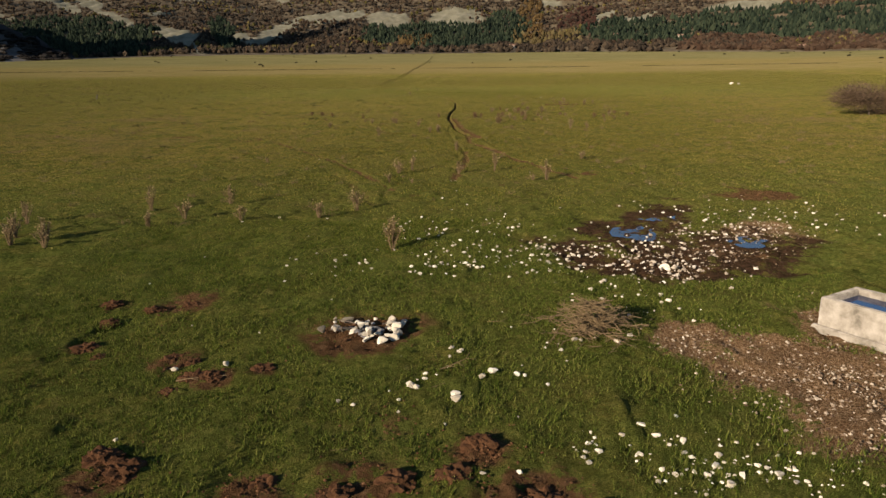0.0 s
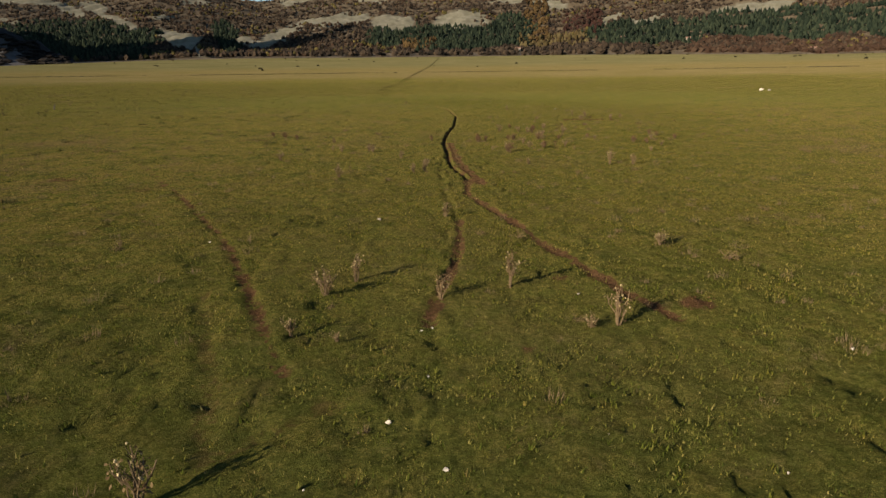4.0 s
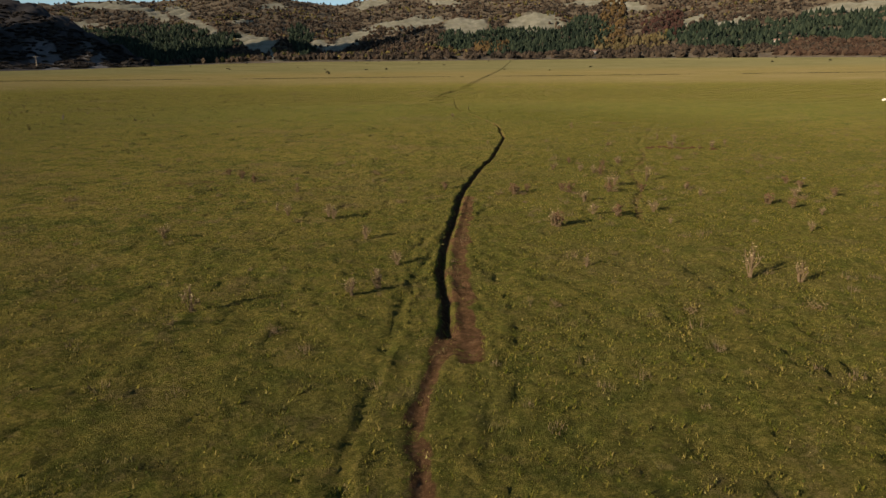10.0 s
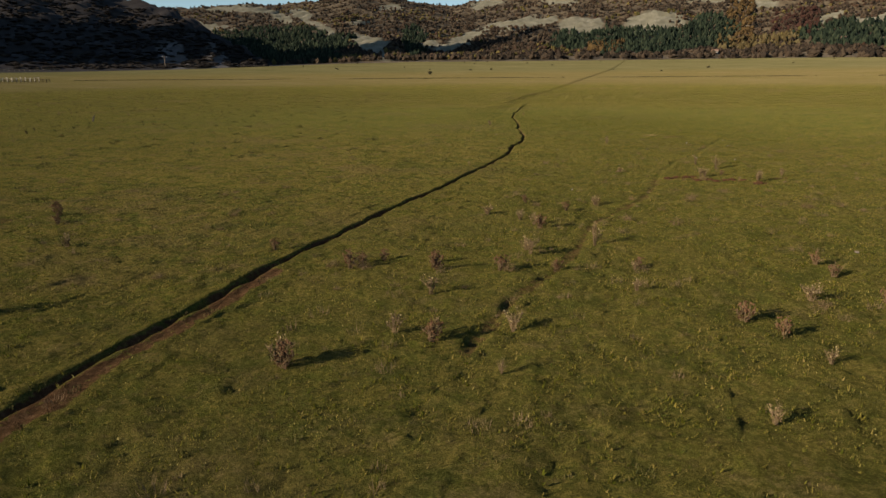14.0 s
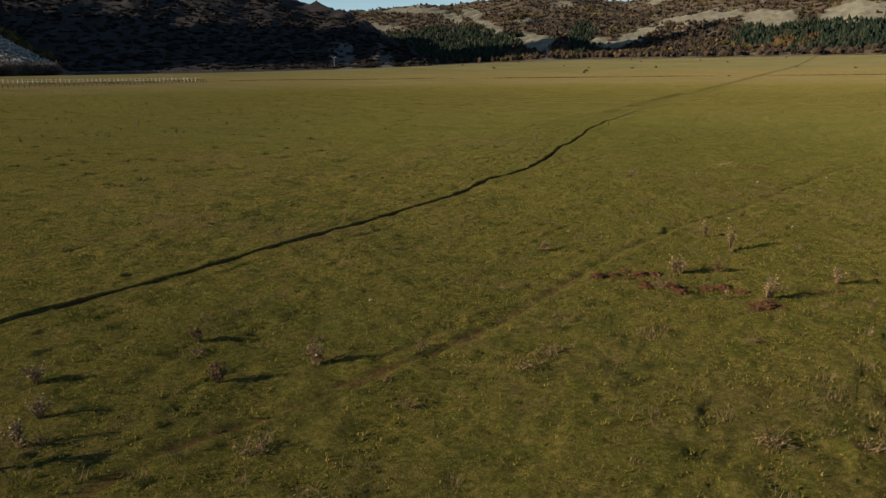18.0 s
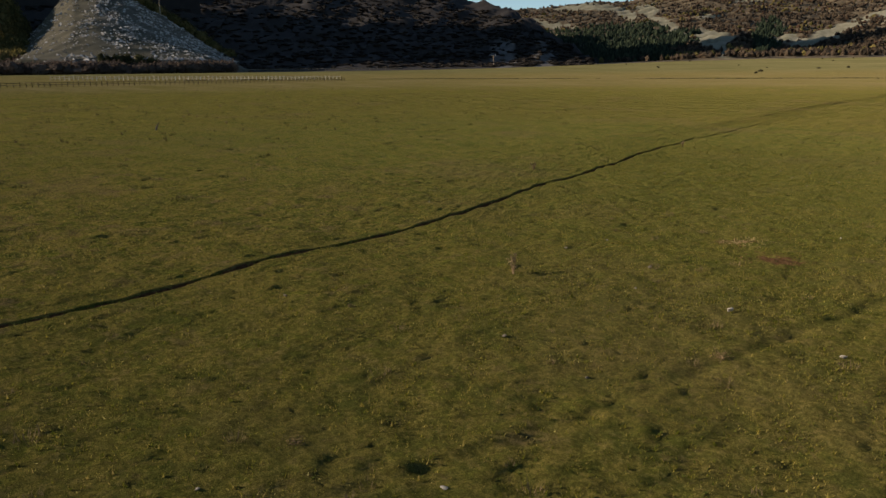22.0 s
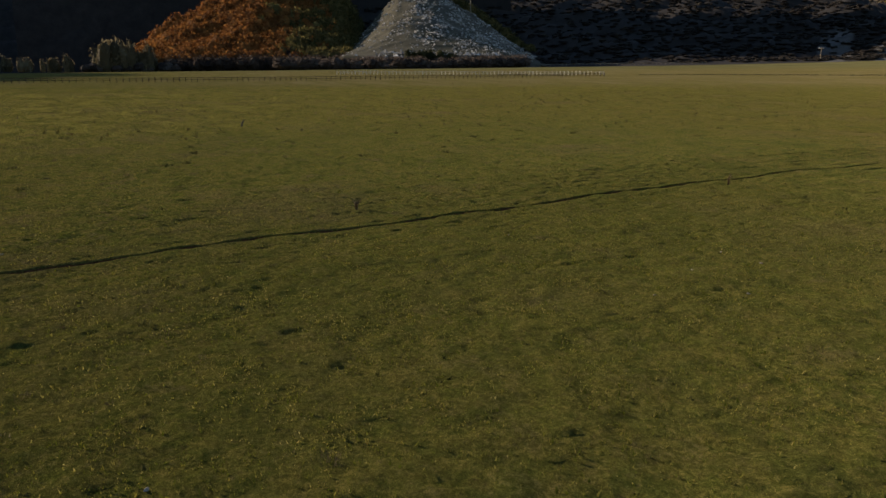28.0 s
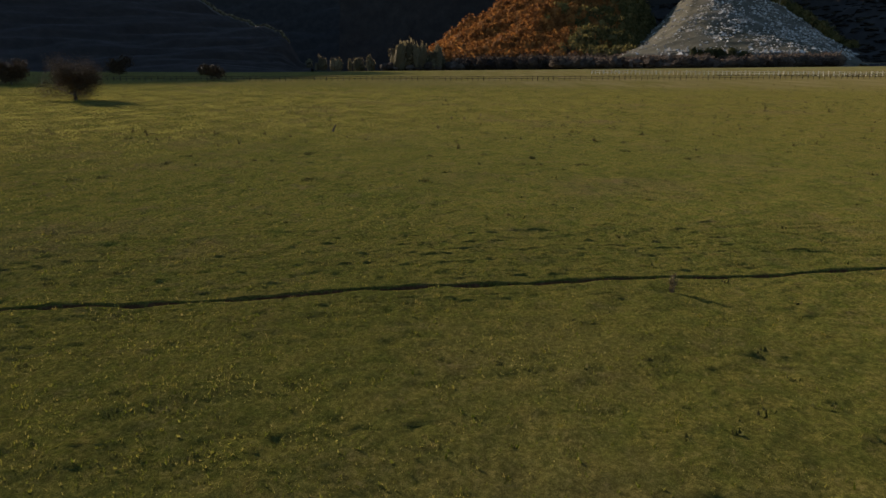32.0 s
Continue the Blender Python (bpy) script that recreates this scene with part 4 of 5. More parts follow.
def litter(name, label, spots, n, lo, hi, seed, material=STONES):
    """Many small stones over some round spots, joined."""
    rng = np.random.default_rng(seed)
    shapes = []
    for s in range(5):
        if hi < .075:
            v = np.array([(.5, 0, 0), (0, .5, 0), (-.5, 0, 0), (0, -.5, 0), (0, 0, .5), (0, 0, -.5)])
            f = np.array([(0, 1, 4), (1, 2, 4), (2, 3, 4), (3, 0, 4), (1, 0, 5), (2, 1, 5), (3, 2, 5), (0, 3, 5)])
        else:
            b = bmesh.new()
            bmesh.ops.create_icosphere(b, subdivisions=1, radius=0.5)
            v, f = np.array([p.co[:] for p in b.verts]), np.array([[q.index for q in face.verts] for face in b.faces])
            b.free()
        shapes.append((v * rng.uniform(.65, 1.25, (len(v), 1)) * [1, .8, .6], f))
    w = np.array([s[2] ** 2 * s[3] for s in spots])
    pick = rng.choice(len(spots), n, p=w / w.sum())
    c = np.array([(s[0], s[1]) for s in spots])[pick] + rng.normal(0, .55, (n, 2)) * np.array([s[2] for s in spots])[pick, None]
    z = ground_parts(c[:, 0], c[:, 1])[0]
    size, turn, kind = lo + (hi - lo) * rng.uniform(0, 1, n) ** 2.2, rng.uniform(0, 6.28, n), rng.integers(0, 5, n)
    verts, faces, k = [], [], 0
    for i in range(n):
        v, f = shapes[kind[i]]
        cs, sn = math.cos(turn[i]), math.sin(turn[i])
        verts.append(np.stack([v[:, 0] * cs - v[:, 1] * sn, v[:, 0] * sn + v[:, 1] * cs, v[:, 2] + .15], 1) * size[i] + (*c[i], z[i]))
        faces.append(f + k)
        k += len(v)
    return tagged(new(name, mesh_from(name, np.concatenate(verts), np.concatenate(faces), material, smooth=False)), label, "stones", kind="stuff")


litter("stone_litter", "scatter of small white limestone on turf", [(0.2, 15.3, 1.2, 1), (2.2, 15.4, 1.4, 1), (-.6, 18, 1.6, .2), (3.5, 13, 1.5, .8), (1, 18.5, 2, .3), (-2.6, 15.5, 1.4, .12), (8.5, 19.5, 2.6, .5)], 420, .035, .13, 3)
litter("corner_rubble", "small broken white stone in worn turf", [(2.6, 7.1, .7, 1), (3.4, 6.5, .8, 1), (1.7, 7.2, .4, .8), (4.0, 6.6, .6, .5)], 210, .025, .085, 6)
litter("pool_rubble", "pale rubble trampled into dark mud", [(4.3, 15.6, 1.3, 1), (5.6, 16.6, 1.5, 1), (2.8, 16.6, 1.0, .8), (7.4, 18.2, 1.5, .7), (3.6, 15.4, 1.0, 1), (5.0, 14.8, 1.2, 1)], 640, .025, .13, 4, m_rampy("muddy_limestone", 9, [(0.2, (0.16, 0.125, 0.085)), (0.5, (0.33, 0.28, 0.21)), (0.85, (0.58, 0.53, 0.44))], island=.6, bump=0))
litter("mud_clods", "trodden lumps of dark wet mud", WET, 2600, .015, .055, 7, m_rampy("dark_mud", 10, [(0.2, (0.016, 0.010, 0.007)), (0.5, (0.036, 0.022, 0.014)), (0.85, (0.07, 0.042, 0.028))], island=.5, bump=0, rough=.7))
litter("soil_crumbs", "crumbs of loose red-brown earth on bare ground", BARE_NEAR[3:], 3200, .012, .06, 8, CLOD)
litter("far_soil_crumbs", "crumbs of loose brown earth between turf", BARE_FAR, 1500, .02, .07, 9, CLOD)
litter("trough_gravel", "brown and pale gravel round the trough", GRAVEL, 6200, .012, .072, 5, m_rampy("brown_gravel", 10, [(0.2, (0.08, 0.052, 0.032)), (0.5, (0.19, 0.135, 0.085)), (0.85, (0.40, 0.34, 0.25))], island=0.7, bump=0))

litter("strewn_stones", "loose white stones strewn over short turf", [(-.2, 9.6, .9, 1), (1.2, 9.2, 1.0, 1), (1.0, 11.2, .9, .6), (-.6, 8.4, .7, .6), (-3.6, 10.2, 1.0, .3), (2.4, 10.4, .8, .8)], 40, .04, .16, 12)

# ---- the old fire place ----
hearth = tagged(new("fire_ring"), "ring of scorched pale stones with ash in bare earth", "fire ring")
put(hearth, on_ground(-1.4, 10.9))
for i in range(36):
    t, r = rs.uniform(0, 6.28), rs.uniform(.05, .72)
    ob = part("stone", rs.choice(GREY_ROCKS if i % 4 == 0 else ROCKS), STONE, hearth)
    d = rs.choice((.12, .16, .22, .3)) * rs.uniform(.85, 1.15)
    ob.matrix_local = Matrix.Translation((r * math.cos(t) * 1.15, r * math.sin(t) * .8, 0.0 if i < 24 else .07)) @ Matrix.Rotation(t * 3, 4, "Z") @ Matrix.Diagonal((d * 1.1, d * .8, d, 1))
b = bmesh.new()
for i in range(26):
    t, r = rs.uniform(0, 6.28), rs.uniform(0, .38)
    bmesh.ops.create_icosphere(b, subdivisions=1, radius=rs.uniform(.03, .09), matrix=Matrix.Translation((r * math.cos(t), r * math.sin(t), .02)) @ Matrix.Diagonal((1, 1, .5, 1)))
tagged(part("ash", b, m_rampy("cold_ash", 14, [(0.3, (0.03, 0.028, 0.026)), (0.7, (0.22, 0.21, 0.2))]), hearth, "grey and black cold ash"), kind="stuff")
for t in (2.6, 3.4, .4):
    b = bmesh.new()
    tube(b, [(0, 0, .05), (.2, .03, .07), (.4, .0, .05)], [.012, .011, .007])
    ob = part("charred_stick", b, BARK, hearth)
    ob.matrix_local = Matrix.Translation((.25 * math.cos(t), .25 * math.sin(t), .03)) @ Matrix.Rotation(t, 4, "Z")

# ---- the brushwood heap ----
TWIG = []
for s in range(7):
    b, r = bmesh.new(), random.Random(s)
    x = [Vector((0, 0, 0))]
    for i in range(4):
        x.append(x[-1] + Vector((.2, r.uniform(-.07, .07), r.uniform(-.05, .05))))
    tube(b, x, [.011, .010, .008, .006, .003], 4)
    for i in (1, 2, 3):
        tube(b, [x[i], x[i] + Vector((.12, r.choice((-.12, .12)), r.uniform(-.08, .1)))], [.007, .003], 4)
    me = bpy.data.meshes.new("twig")
    b.to_mesh(me)
    b.free()
    me.materials.append(STALK)
    TWIG.append(me)
heap = tagged(new("brushwood_heap"), "tangled heap of cut grey-brown brushwood on turf", "brushwood")
put(heap, on_ground(2.25, 10.75))
for i in range(290):
    t, r = rs.uniform(0, 6.28), abs(rs.gauss(0, .34))
    ob = part("twig", rs.choice(TWIG), STALK, heap)
    ob.matrix_local = (Matrix.Translation((r * math.cos(t) * 1.15, r * math.sin(t), rs.uniform(0, .52) * max(0, 1 - (r / .85) ** 2) + .02)) @ Matrix.Rotation(rs.uniform(0, 6.28), 4, "Z")
                       @ Matrix.Rotation(rs.uniform(-.5, .25), 4, "Y") @ Matrix.Translation((-.25, 0, 0)) @ Matrix.Scale(rs.uniform(.4, .75), 4))
for x, y, t, l in ((-.2, 9.3, .3, .9), (-.9, 10.1, 2.2, .5), (.6, 11.3, -.6, .55), (-.3, 8.7, .1, .35), (-1.4, 7.1, .05, .3), (-3.9, 9.0, .3, 1.2), (1.4, 11.5, 2.3, .5)):
    ob = tagged(new("fallen_stick", rs.choice(TWIG)), "dry grey stick lying on the grass", "stick", "fallen sticks")
    put(ob, on_ground(x, y, t, l * .8, -.02))

# ---- the stone water trough ----
CONCRETE = m_rampy("weathered_concrete", 3.5, [(0.3, (0.10, 0.088, 0.066)), (0.5, (0.25, 0.225, 0.18)), (0.7, (0.37, 0.34, 0.285))], bump=0.4, detail=8)
k = Mat("water", 0.06, 0.35)
k.colour((0.008, 0.022, 0.07))
k.bump(k.noise(5, 3), 0.06, 0.02)
WATER = k.m
k = Mat("muddy_water", 0.10, 0.13)
k.colour(k.ramp(k.noise(3, 4), [(0.3, (0.008, 0.009, 0.020)), (0.7, (0.020, 0.018, 0.026))]))
MUDDY = k.bump(k.noise(6, 4), 0.15, 0.02).m
trough = tagged(new("water_trough"), "long weathered concrete cattle trough full of blue water", "trough")
put(trough, Matrix.Translation((6.05, 10.95, gz(6.05, 10.95) - .05)) @ Matrix.Rotation(math.atan2(-1.0, .62), 4, "Z"))
LEN, WID, TALL, T = 5.2, 1.05, 0.60, 0.13
for name, c, size in (("side_wall", (LEN / 2, T / 2, TALL / 2), (LEN, T, TALL)), ("side_wall", (LEN / 2, WID - T / 2, TALL / 2), (LEN, T, TALL)),
                      ("end_wall", (T / 2, WID / 2, TALL / 2), (T, WID - 2 * T, TALL - .004)), ("end_wall", (LEN - T / 2, WID / 2, TALL / 2), (T, WID - 2 * T, TALL - .004)),
                      ("bottom", (LEN / 2, WID / 2, .08), (LEN - 2 * T, WID - 2 * T, .14)), ("plinth", (LEN / 2, -.05, .07), (LEN + .1, .10, .14))):
    b = bmesh.new()
    box(b, c, size, 0, .018)
    part(name, b, CONCRETE, trough)
b = bmesh.new()
bmesh.ops.create_grid(b, x_segments=2, y_segments=2, size=.5, matrix=Matrix.Translation((LEN / 2, WID / 2, TALL - .1)) @ Matrix.Diagonal((LEN - 2 * T, WID - 2 * T, 1, 1)))
part("water", b, WATER, trough, "still deep blue water")


# ---- puddles in the trampled mud ----
def puddle(x, y, rx, ry, seed):
    r, b = random.Random(seed), bmesh.new()
    ph = [r.uniform(0, 6.28) for _ in range(3)]
    ring = []
    for i in range(28):
        t = 6.283 * i / 28
        w = 1 + .22 * math.sin(2 * t + ph[0]) + .16 * math.sin(3 * t + ph[1]) + .1 * math.sin(5 * t + ph[2])
        ring.append(b.verts.new((rx * w * math.cos(t), ry * w * math.sin(t), 0)))
    b.faces.new(ring)
    me = bpy.data.meshes.new("puddle")
    b.to_mesh(me)
    b.free()
    me.materials.append(MUDDY)
    ob = tagged(new("puddle", me), "shallow puddle mirroring blue sky in dark mud", "puddle", "puddles in the mud")
    ob.location = (x, y, gz(x, y) - .004)


for i, p in enumerate(((4.9, 18.35, .75, .8), (6.05, 20.0, .5, .6), (7.4, 17.0, .5, .55))):
    puddle(*p, i)


# ---- dry weeds ----
def dry_weed(seed, tall, spread, stems, heads, leaves=170, head_mat=CREAM, leaf_mat=SEED, size=1.0):
    """A dead weed: stems fanning from one root, cream heads near their tops, dead leaves below."""
    r = random.Random(seed)
    thing = new("dry_thistle")
    tips, low = [], []
    for i in range(stems):
        t, f = 6.283 * i / stems + r.uniform(-.4, .4), (i % 3 + r.random()) / 3
        h, l = tall * r.uniform(.6, 1.0) * (1 - .25 * f), spread * f
        o, d = Vector((math.cos(t), math.sin(t), 0)), Vector((r.gauss(0, .03), r.gauss(0, .03), 0))
        p = [o * .02 - Vector((0, 0, .05)), o * l * .35 + d + Vector((0, 0, h * .4)), o * l * .7 - d + Vector((0, 0, h * .75)), o * l + Vector((0, 0, h))]
        b = bmesh.new()
        tube(b, p, [.013, .012, .009, .006], 4)
        for k in range(3):
            a = p[1].lerp(p[3], r.uniform(.1, .8))
            e = a + Vector((r.gauss(0, .06), r.gauss(0, .06), r.uniform(.06, .16)))
            tube(b, [a, e], [.007, .005], 4)
            tips.append(e)
        part("stem", b, STALK, thing)
        tips += [p[3], p[2].lerp(p[3], .6), p[2]]
        low += [p[0], p[1], p[1].lerp(p[2], .5), p[2]]
    me = bpy.data.meshes.new("seed_head")
    b = bmesh.new()
    bmesh.ops.create_icosphere(b, subdivisions=1, radius=1)
    for v in b.verts:
        v.co *= r.uniform(.4, 1.2)
    b.to_mesh(me)
    b.free()
    me.materials.append(head_mat)
    for i in range(heads):
        p = r.choice(tips)
        h = part("seed_head", me, head_mat, thing)
        h.matrix_local = Matrix.Translation(p + Vector((r.gauss(0, .022), r.gauss(0, .022), r.gauss(0, .03)))) @ Matrix.Rotation(r.uniform(0, 6.28), 4, "Z") @ Matrix.Scale(r.uniform(.012, .024) * size, 4)
    b = bmesh.new()
    for i in range(leaves):
        t, l = r.uniform(0, 6.28), r.uniform(.03, .075)
        o = Vector(r.choice(low if i % 4 else tips)) + Vector((r.gauss(0, .03), r.gauss(0, .03), r.gauss(0, .05)))
        o.z = max(o.z, .01)
        d = Vector((math.cos(t), math.sin(t), r.uniform(-.8, .6))) * l
        s = Vector((-math.sin(t), math.cos(t), .3)) * l * .28
        v = [b.verts.new(o), b.verts.new(o + d * .5 + s), b.verts.new(o + d), b.verts.new(o + d * .5 - s)]
        b.faces.new(v)
    tagged(part("dead_leaves", b, leaf_mat, thing, "curled dead brown leaves"), kind="stuff")
    return thing


WEEDS = [(dry_weed(1, .9, .26, 9, 22), .9), (dry_weed(2, .8, .2, 7, 16), .8), (dry_weed(3, .6, .24, 7, 12), .6), (dry_weed(4, .7, .3, 9, 18), .7), (dry_weed(5, 1.0, .24, 13, 60, 420), 1.0), (dry_weed(6, .5, .26, 9, 34, 240, RUST, RUST, 1.3), .5)]
WEED_SAY = ["tall dead thistle with pale seed heads standing in turf", "slender dead thistle with brown seed heads", "low dead thistle with few dry heads", "branching dead thistle with pale dry leaves", "dense tall dry weed full of papery heads", "rust-red dead dock plant in short grass"]
free = [True] * 6


def weed(x, y, h, kind=None, tilt=0.0):
    i = rs.randrange(4) if kind is None else kind
    src, tall = WEEDS[i]
    m = on_ground(x, y, rs.uniform(0, 6.28), 1.0, .02, tilt)
    if free[i]:
        ob, free[i] = src, False
        ob.matrix_world = m
    else:
        ob = copy_thing(src, m)
    ob.scale = (h / tall * rs.uniform(.9, 1.1),) * 3 if h < .5 else (1.05, 1.05, h / tall)
    return tagged(ob, WEED_SAY[i], "weed", "dead thistles on the meadow")


weed(-1.45, 16.55, .95, 4)
for x, y, h in ((-2.2, 29.2, .74), (-1.7, 30.4, .76), (.3, 28.9, .6), (1.85, 29.7, .85), (3.75, 27.4, .95), (3.2, 27.2, .45), (-3.0, 21.7, .85), (-4.0, 20.5, .66), (-1.5, 26.4, .3), (-9, 34, .3), (-2.4, 26.7, .47),
                (.3, 37.7, .6), (6.3, 33.6, .5), (8.65, 51.0, 1.0), (9.7, 50.5, .65), (-4.8, 47, .65), (-9.3, 54.2, .6), (3.75, 57.0, .75), (-1.4, 48.5, .5), (-.9, 49.2, .6), (6.2, 59.3, .45), (-4.7, 58.1, .58), (-2.5, 54.7, .5)):
    weed(x, y, h)
for x, y, h in ((-7.2, 59.3, .45), (-0.9, 51.8, .5), (5.19, 62.1, .57), (5.73, 72.03, .5), (8.79, 68.65, .8), (6.77, 67.23, .5), (15.83, 84.58, .65), (8.24, 76.18, .55), (13.37, 86.32, .5), (4.21, 72.9, .35),
                (14.24, 89.81, .9), (-0.38, 88.51, .35), (7.15, 104.76, .65), (-7.06, 125.26, .7), (-6.83, 146.58, .7), (14.9, 84.25, .4), (-8, 20.4, .7), (-7.3, 22.6, .8), (-9.5, 21.6, .9), (-8.6, 19.2, .6), (-6.2, 20, .5), (12.4, 57, .4)):
    weed(x, y, h)
for x, y, h in ((3.9, 56.9, .62), (6.2, 58.9, .5), (12.5, 61.8, .5), (13.2, 61.1, .48), (2.3, 64.6, .4), (2.8, 65.1, .36), (4.4, 65.1, .45), (6.5, 64.6, .5), (4.7, 64.2, .55), (2.2, 63.9, .6), (6.7, 70.7, .55), (15.0, 67.2, .4),
                (15.2, 66.0, .42), (8.0, 65.0, .42), (10.2, 66.0, .35), (7.2, 74.6, .4), (5.3, 75.8, .38), (14.3, 86.9, .35), (15.9, 64.0, .4), (-12.4, 68.3, .5), (-13.6, 69.4, .45), (-11.2, 67.0, .45), (-1.1, 65.5, .4)):
    weed(x, y, h, 5)
for x, y, h in ((-6.5, 58.6, .55), (-4.5, 58.0, .6), (7.9, 57.7, .4), (13.8, 59.8, .4), (4.5, 51.9, .4), (-7.9, 64.0, .5), (5.3, 59.1, .5), (7.7, 60.0, .55), (10.2, 63.3, .45), (10.1, 65.7, .3), (14.2, 63.7, .55), (7.0, 66.7, .7),
                (8.3, 76.2, .55), (4.3, 72.8, .5), (6.4, 71.3, .5), (13.2, 86.3, .6), (15.9, 84.7, .7), (17.3, 86.9, .5), (13.2, 91.2, .65), (-10.2, 16.8, .7), (-11.1, 16.9, .8), (-10.6, 17.6, .7), (-11.6, 17.9, .8), (-12.3, 19.6, .7)):
    weed(x, y, h)
w = weed(8.68, 86.98, .5, 2, 1.15)
for x, y, h in ((-80.82, 138.6, .9), (-80.03, 140.2, .8), (-86.75, 142.48, .9), (-66.46, 137.35, .9), (-95.42, 146.58, .9), (-72.62, 157.98, .8), (-104.54, 157.98, 1.0), (-110.24, 132.9, .9), (-118.22, 169.38, 1.0), (-129.62, 146.58, .9), (-99.98, 180.78, .9), (-141.02, 192.18, 1), (-89.72, 114.66, .8), (-123.92, 121.5, .9)):
    weed(x, y, h * .62, None, rs.uniform(-.3, .3))


# ---- low clumps of dead weed ----
def weed_clump(seed):
    r = random.Random(seed)
    thing = new("weed_clump")
    for k in range(10):
        b = bmesh.new()
        t, l = r.uniform(0, 6.28), r.uniform(.16, .4)
        o = Vector((r.gauss(0, .13), r.gauss(0, .13), 0))
        d = Vector((math.cos(t) * .8, math.sin(t) * .8, r.uniform(.3, 1.1))) * l
        tube(b, [o, o + d * .6, o + d + Vector((0, 0, -.02))], [.008, .007, .004], 4)
        part("stalk", b, STALK, thing)
    b = bmesh.new()
    for i in range(200):
        o = Vector((r.gauss(0, .17), r.gauss(0, .17), abs(r.gauss(.09, .08))))
        t, s = r.uniform(0, 6.28), r.uniform(.014, .036)
        u, v = Vector((math.cos(t), math.sin(t), r.uniform(-.5, .5))) * s, Vector((-math.sin(t), math.cos(t), r.uniform(-.2, .8))) * s * .7
        b.faces.new([b.verts.new(o + u), b.verts.new(o + v), b.verts.new(o - u), b.verts.new(o - v * .7)])
    tagged(part("dry_leaves", b, SEED, thing, "crumpled dry leaves"), kind="stuff")
    return thing


STRAYS = [(rs.uniform(9, 34), rs.uniform(44, 108), rs.uniform(.6, 1.3)) for _ in range(34)] + [(rs.uniform(-30, -4), rs.uniform(36, 78), rs.uniform(.6, 1.2)) for _ in range(34)]
CLUMPS, fresh = [weed_clump(s) for s in range(4)], [True] * 4
for n, (x, y, d) in enumerate(((7.7, 32.1, 1.1), (11.2, 38.4, 1), (2.5, 34.6, 1.1), (-8.9, 33.6, .9), (5.5, 35.1, .7), (7.6, 38, .8), (-2.4, 45.8, .9), (-17.2, 60.8, 1.6), (1.4, 35.1, .7), (-2.6, 61.7, 1), (-4.8, 46, .8), (2.3, 64.3, 1.3), (1.6, 64, 1.0),
                               (14.4, 63.4, 1), (4.5, 52, .7), (3.5, 48.2, .8), (6.5, 48, .8), (7.5, 48, .7), (6.71, 64.5, 1.1), (4.64, 64.61, 1.1), (2.57, 64.06, 1.2), (10.21, 65.81, .9), (12.17, 77.81, 1.2), (9.77, 77.81, .9), (5.84, 75.3, 1), (16.64, 76.72, 1.2), (17.95, 77.27, 1),
                               (10.97, 75.41, .8), (6.61, 71.48, .9), (15.88, 81.3, .8), (3, 27.6, .7), *STRAYS)):
    i = n % 4
    m = on_ground(x, y, rs.uniform(0, 6.28), 1, .01)
    ob = CLUMPS[i] if fresh[i] else copy_thing(CLUMPS[i], m)
    fresh[i] = False
    ob.matrix_world = m
    ob.scale = (d * .72, d * .72, d * rs.uniform(.6, .9))
    tagged(ob, "low tangled clump of dead brown weed", "weed", "weed clumps on the meadow")


# ---- thrown-up earth mounds ----
def mound(seed):
    r, b = random.Random(seed), bmesh.new()
    bmesh.ops.create_icosphere(b, subdivisions=4, radius=.5)
    o = Vector((seed * 3.1, 0, 0))
    for v in b.verts:
        n = noise.fractal(v.co * 4.5 + o, 0.7, 2.0, 6)
        v.co = v.co * (1 + .38 * n)
        v.co.z = max(v.co.z, -.12) * .5
    me = bpy.data.meshes.new("earth_mound")
    b.to_mesh(me)
    b.free()
    me.materials.append(CLOD)
    return me


MOUNDS = [mound(s) for s in range(5)]
for x, y, d in ((-4.3, 9.9, .5), (-4.15, 9.6, .45), (-3.95, 9.75, .35), (-3.7, 9.15, .5), (-3.45, 9.1, .4), (-3.3, 9.3, .35), (-2.8, 9.45, .42), (-3.9, 8.7, .35), (-5.9, 10.4, .5), (-6.1, 11.6, .4), (-5.5, 10.0, .3), (-6.5, 12.6, .45), (-5.6, 12.3, .4), (-3.95, 6.95, .5),
                (-3.6, 6.7, .5), (-.6, 6.5, .5), (-1.2, 6.3, .6), (.3, 7.2, .55), (.0, 6.6, .45), (.9, 6.3, .5), (-2.0, 6.5, .4), (1.5, 6.0, .5), (-4.9, 12.5, .5)):
    ob = tagged(new("earth_mound", rs.choice(MOUNDS)), "crumbling mound of dug red earth in turf", "earth mound", "earth mounds by the fire ring")
    put(ob, on_ground(x, y, rs.uniform(0, 6.28), d * .85, .03))
for x, y, d in ((11.41, 84.69, .5), (11.79, 85.01, .4), (11.95, 85.56, .42), (12.39, 85.56, .5), (12.77, 85.78, .5), (12.28, 84.8, .35), (12.72, 84.58, .4), (12.93, 84.25, .42), (13.48, 84.58, .6), (13.81, 84.25, .55), (14.35, 85.01, .45), (14.68, 85.34, .4),
                (15.23, 85.01, .42), (15.88, 84.14, .5), (15.66, 83.7, .4), (16.97, 86, .35), (17.41, 86.21, .3), (14.9, 86, .35)):
    ob = tagged(new("earth_mound", rs.choice(MOUNDS)), "reddish mole-thrown earth mound on green turf", "earth mound", "earth mounds on the plain")
    put(ob, on_ground(x, y, rs.uniform(0, 6.28), d * .85, .03))


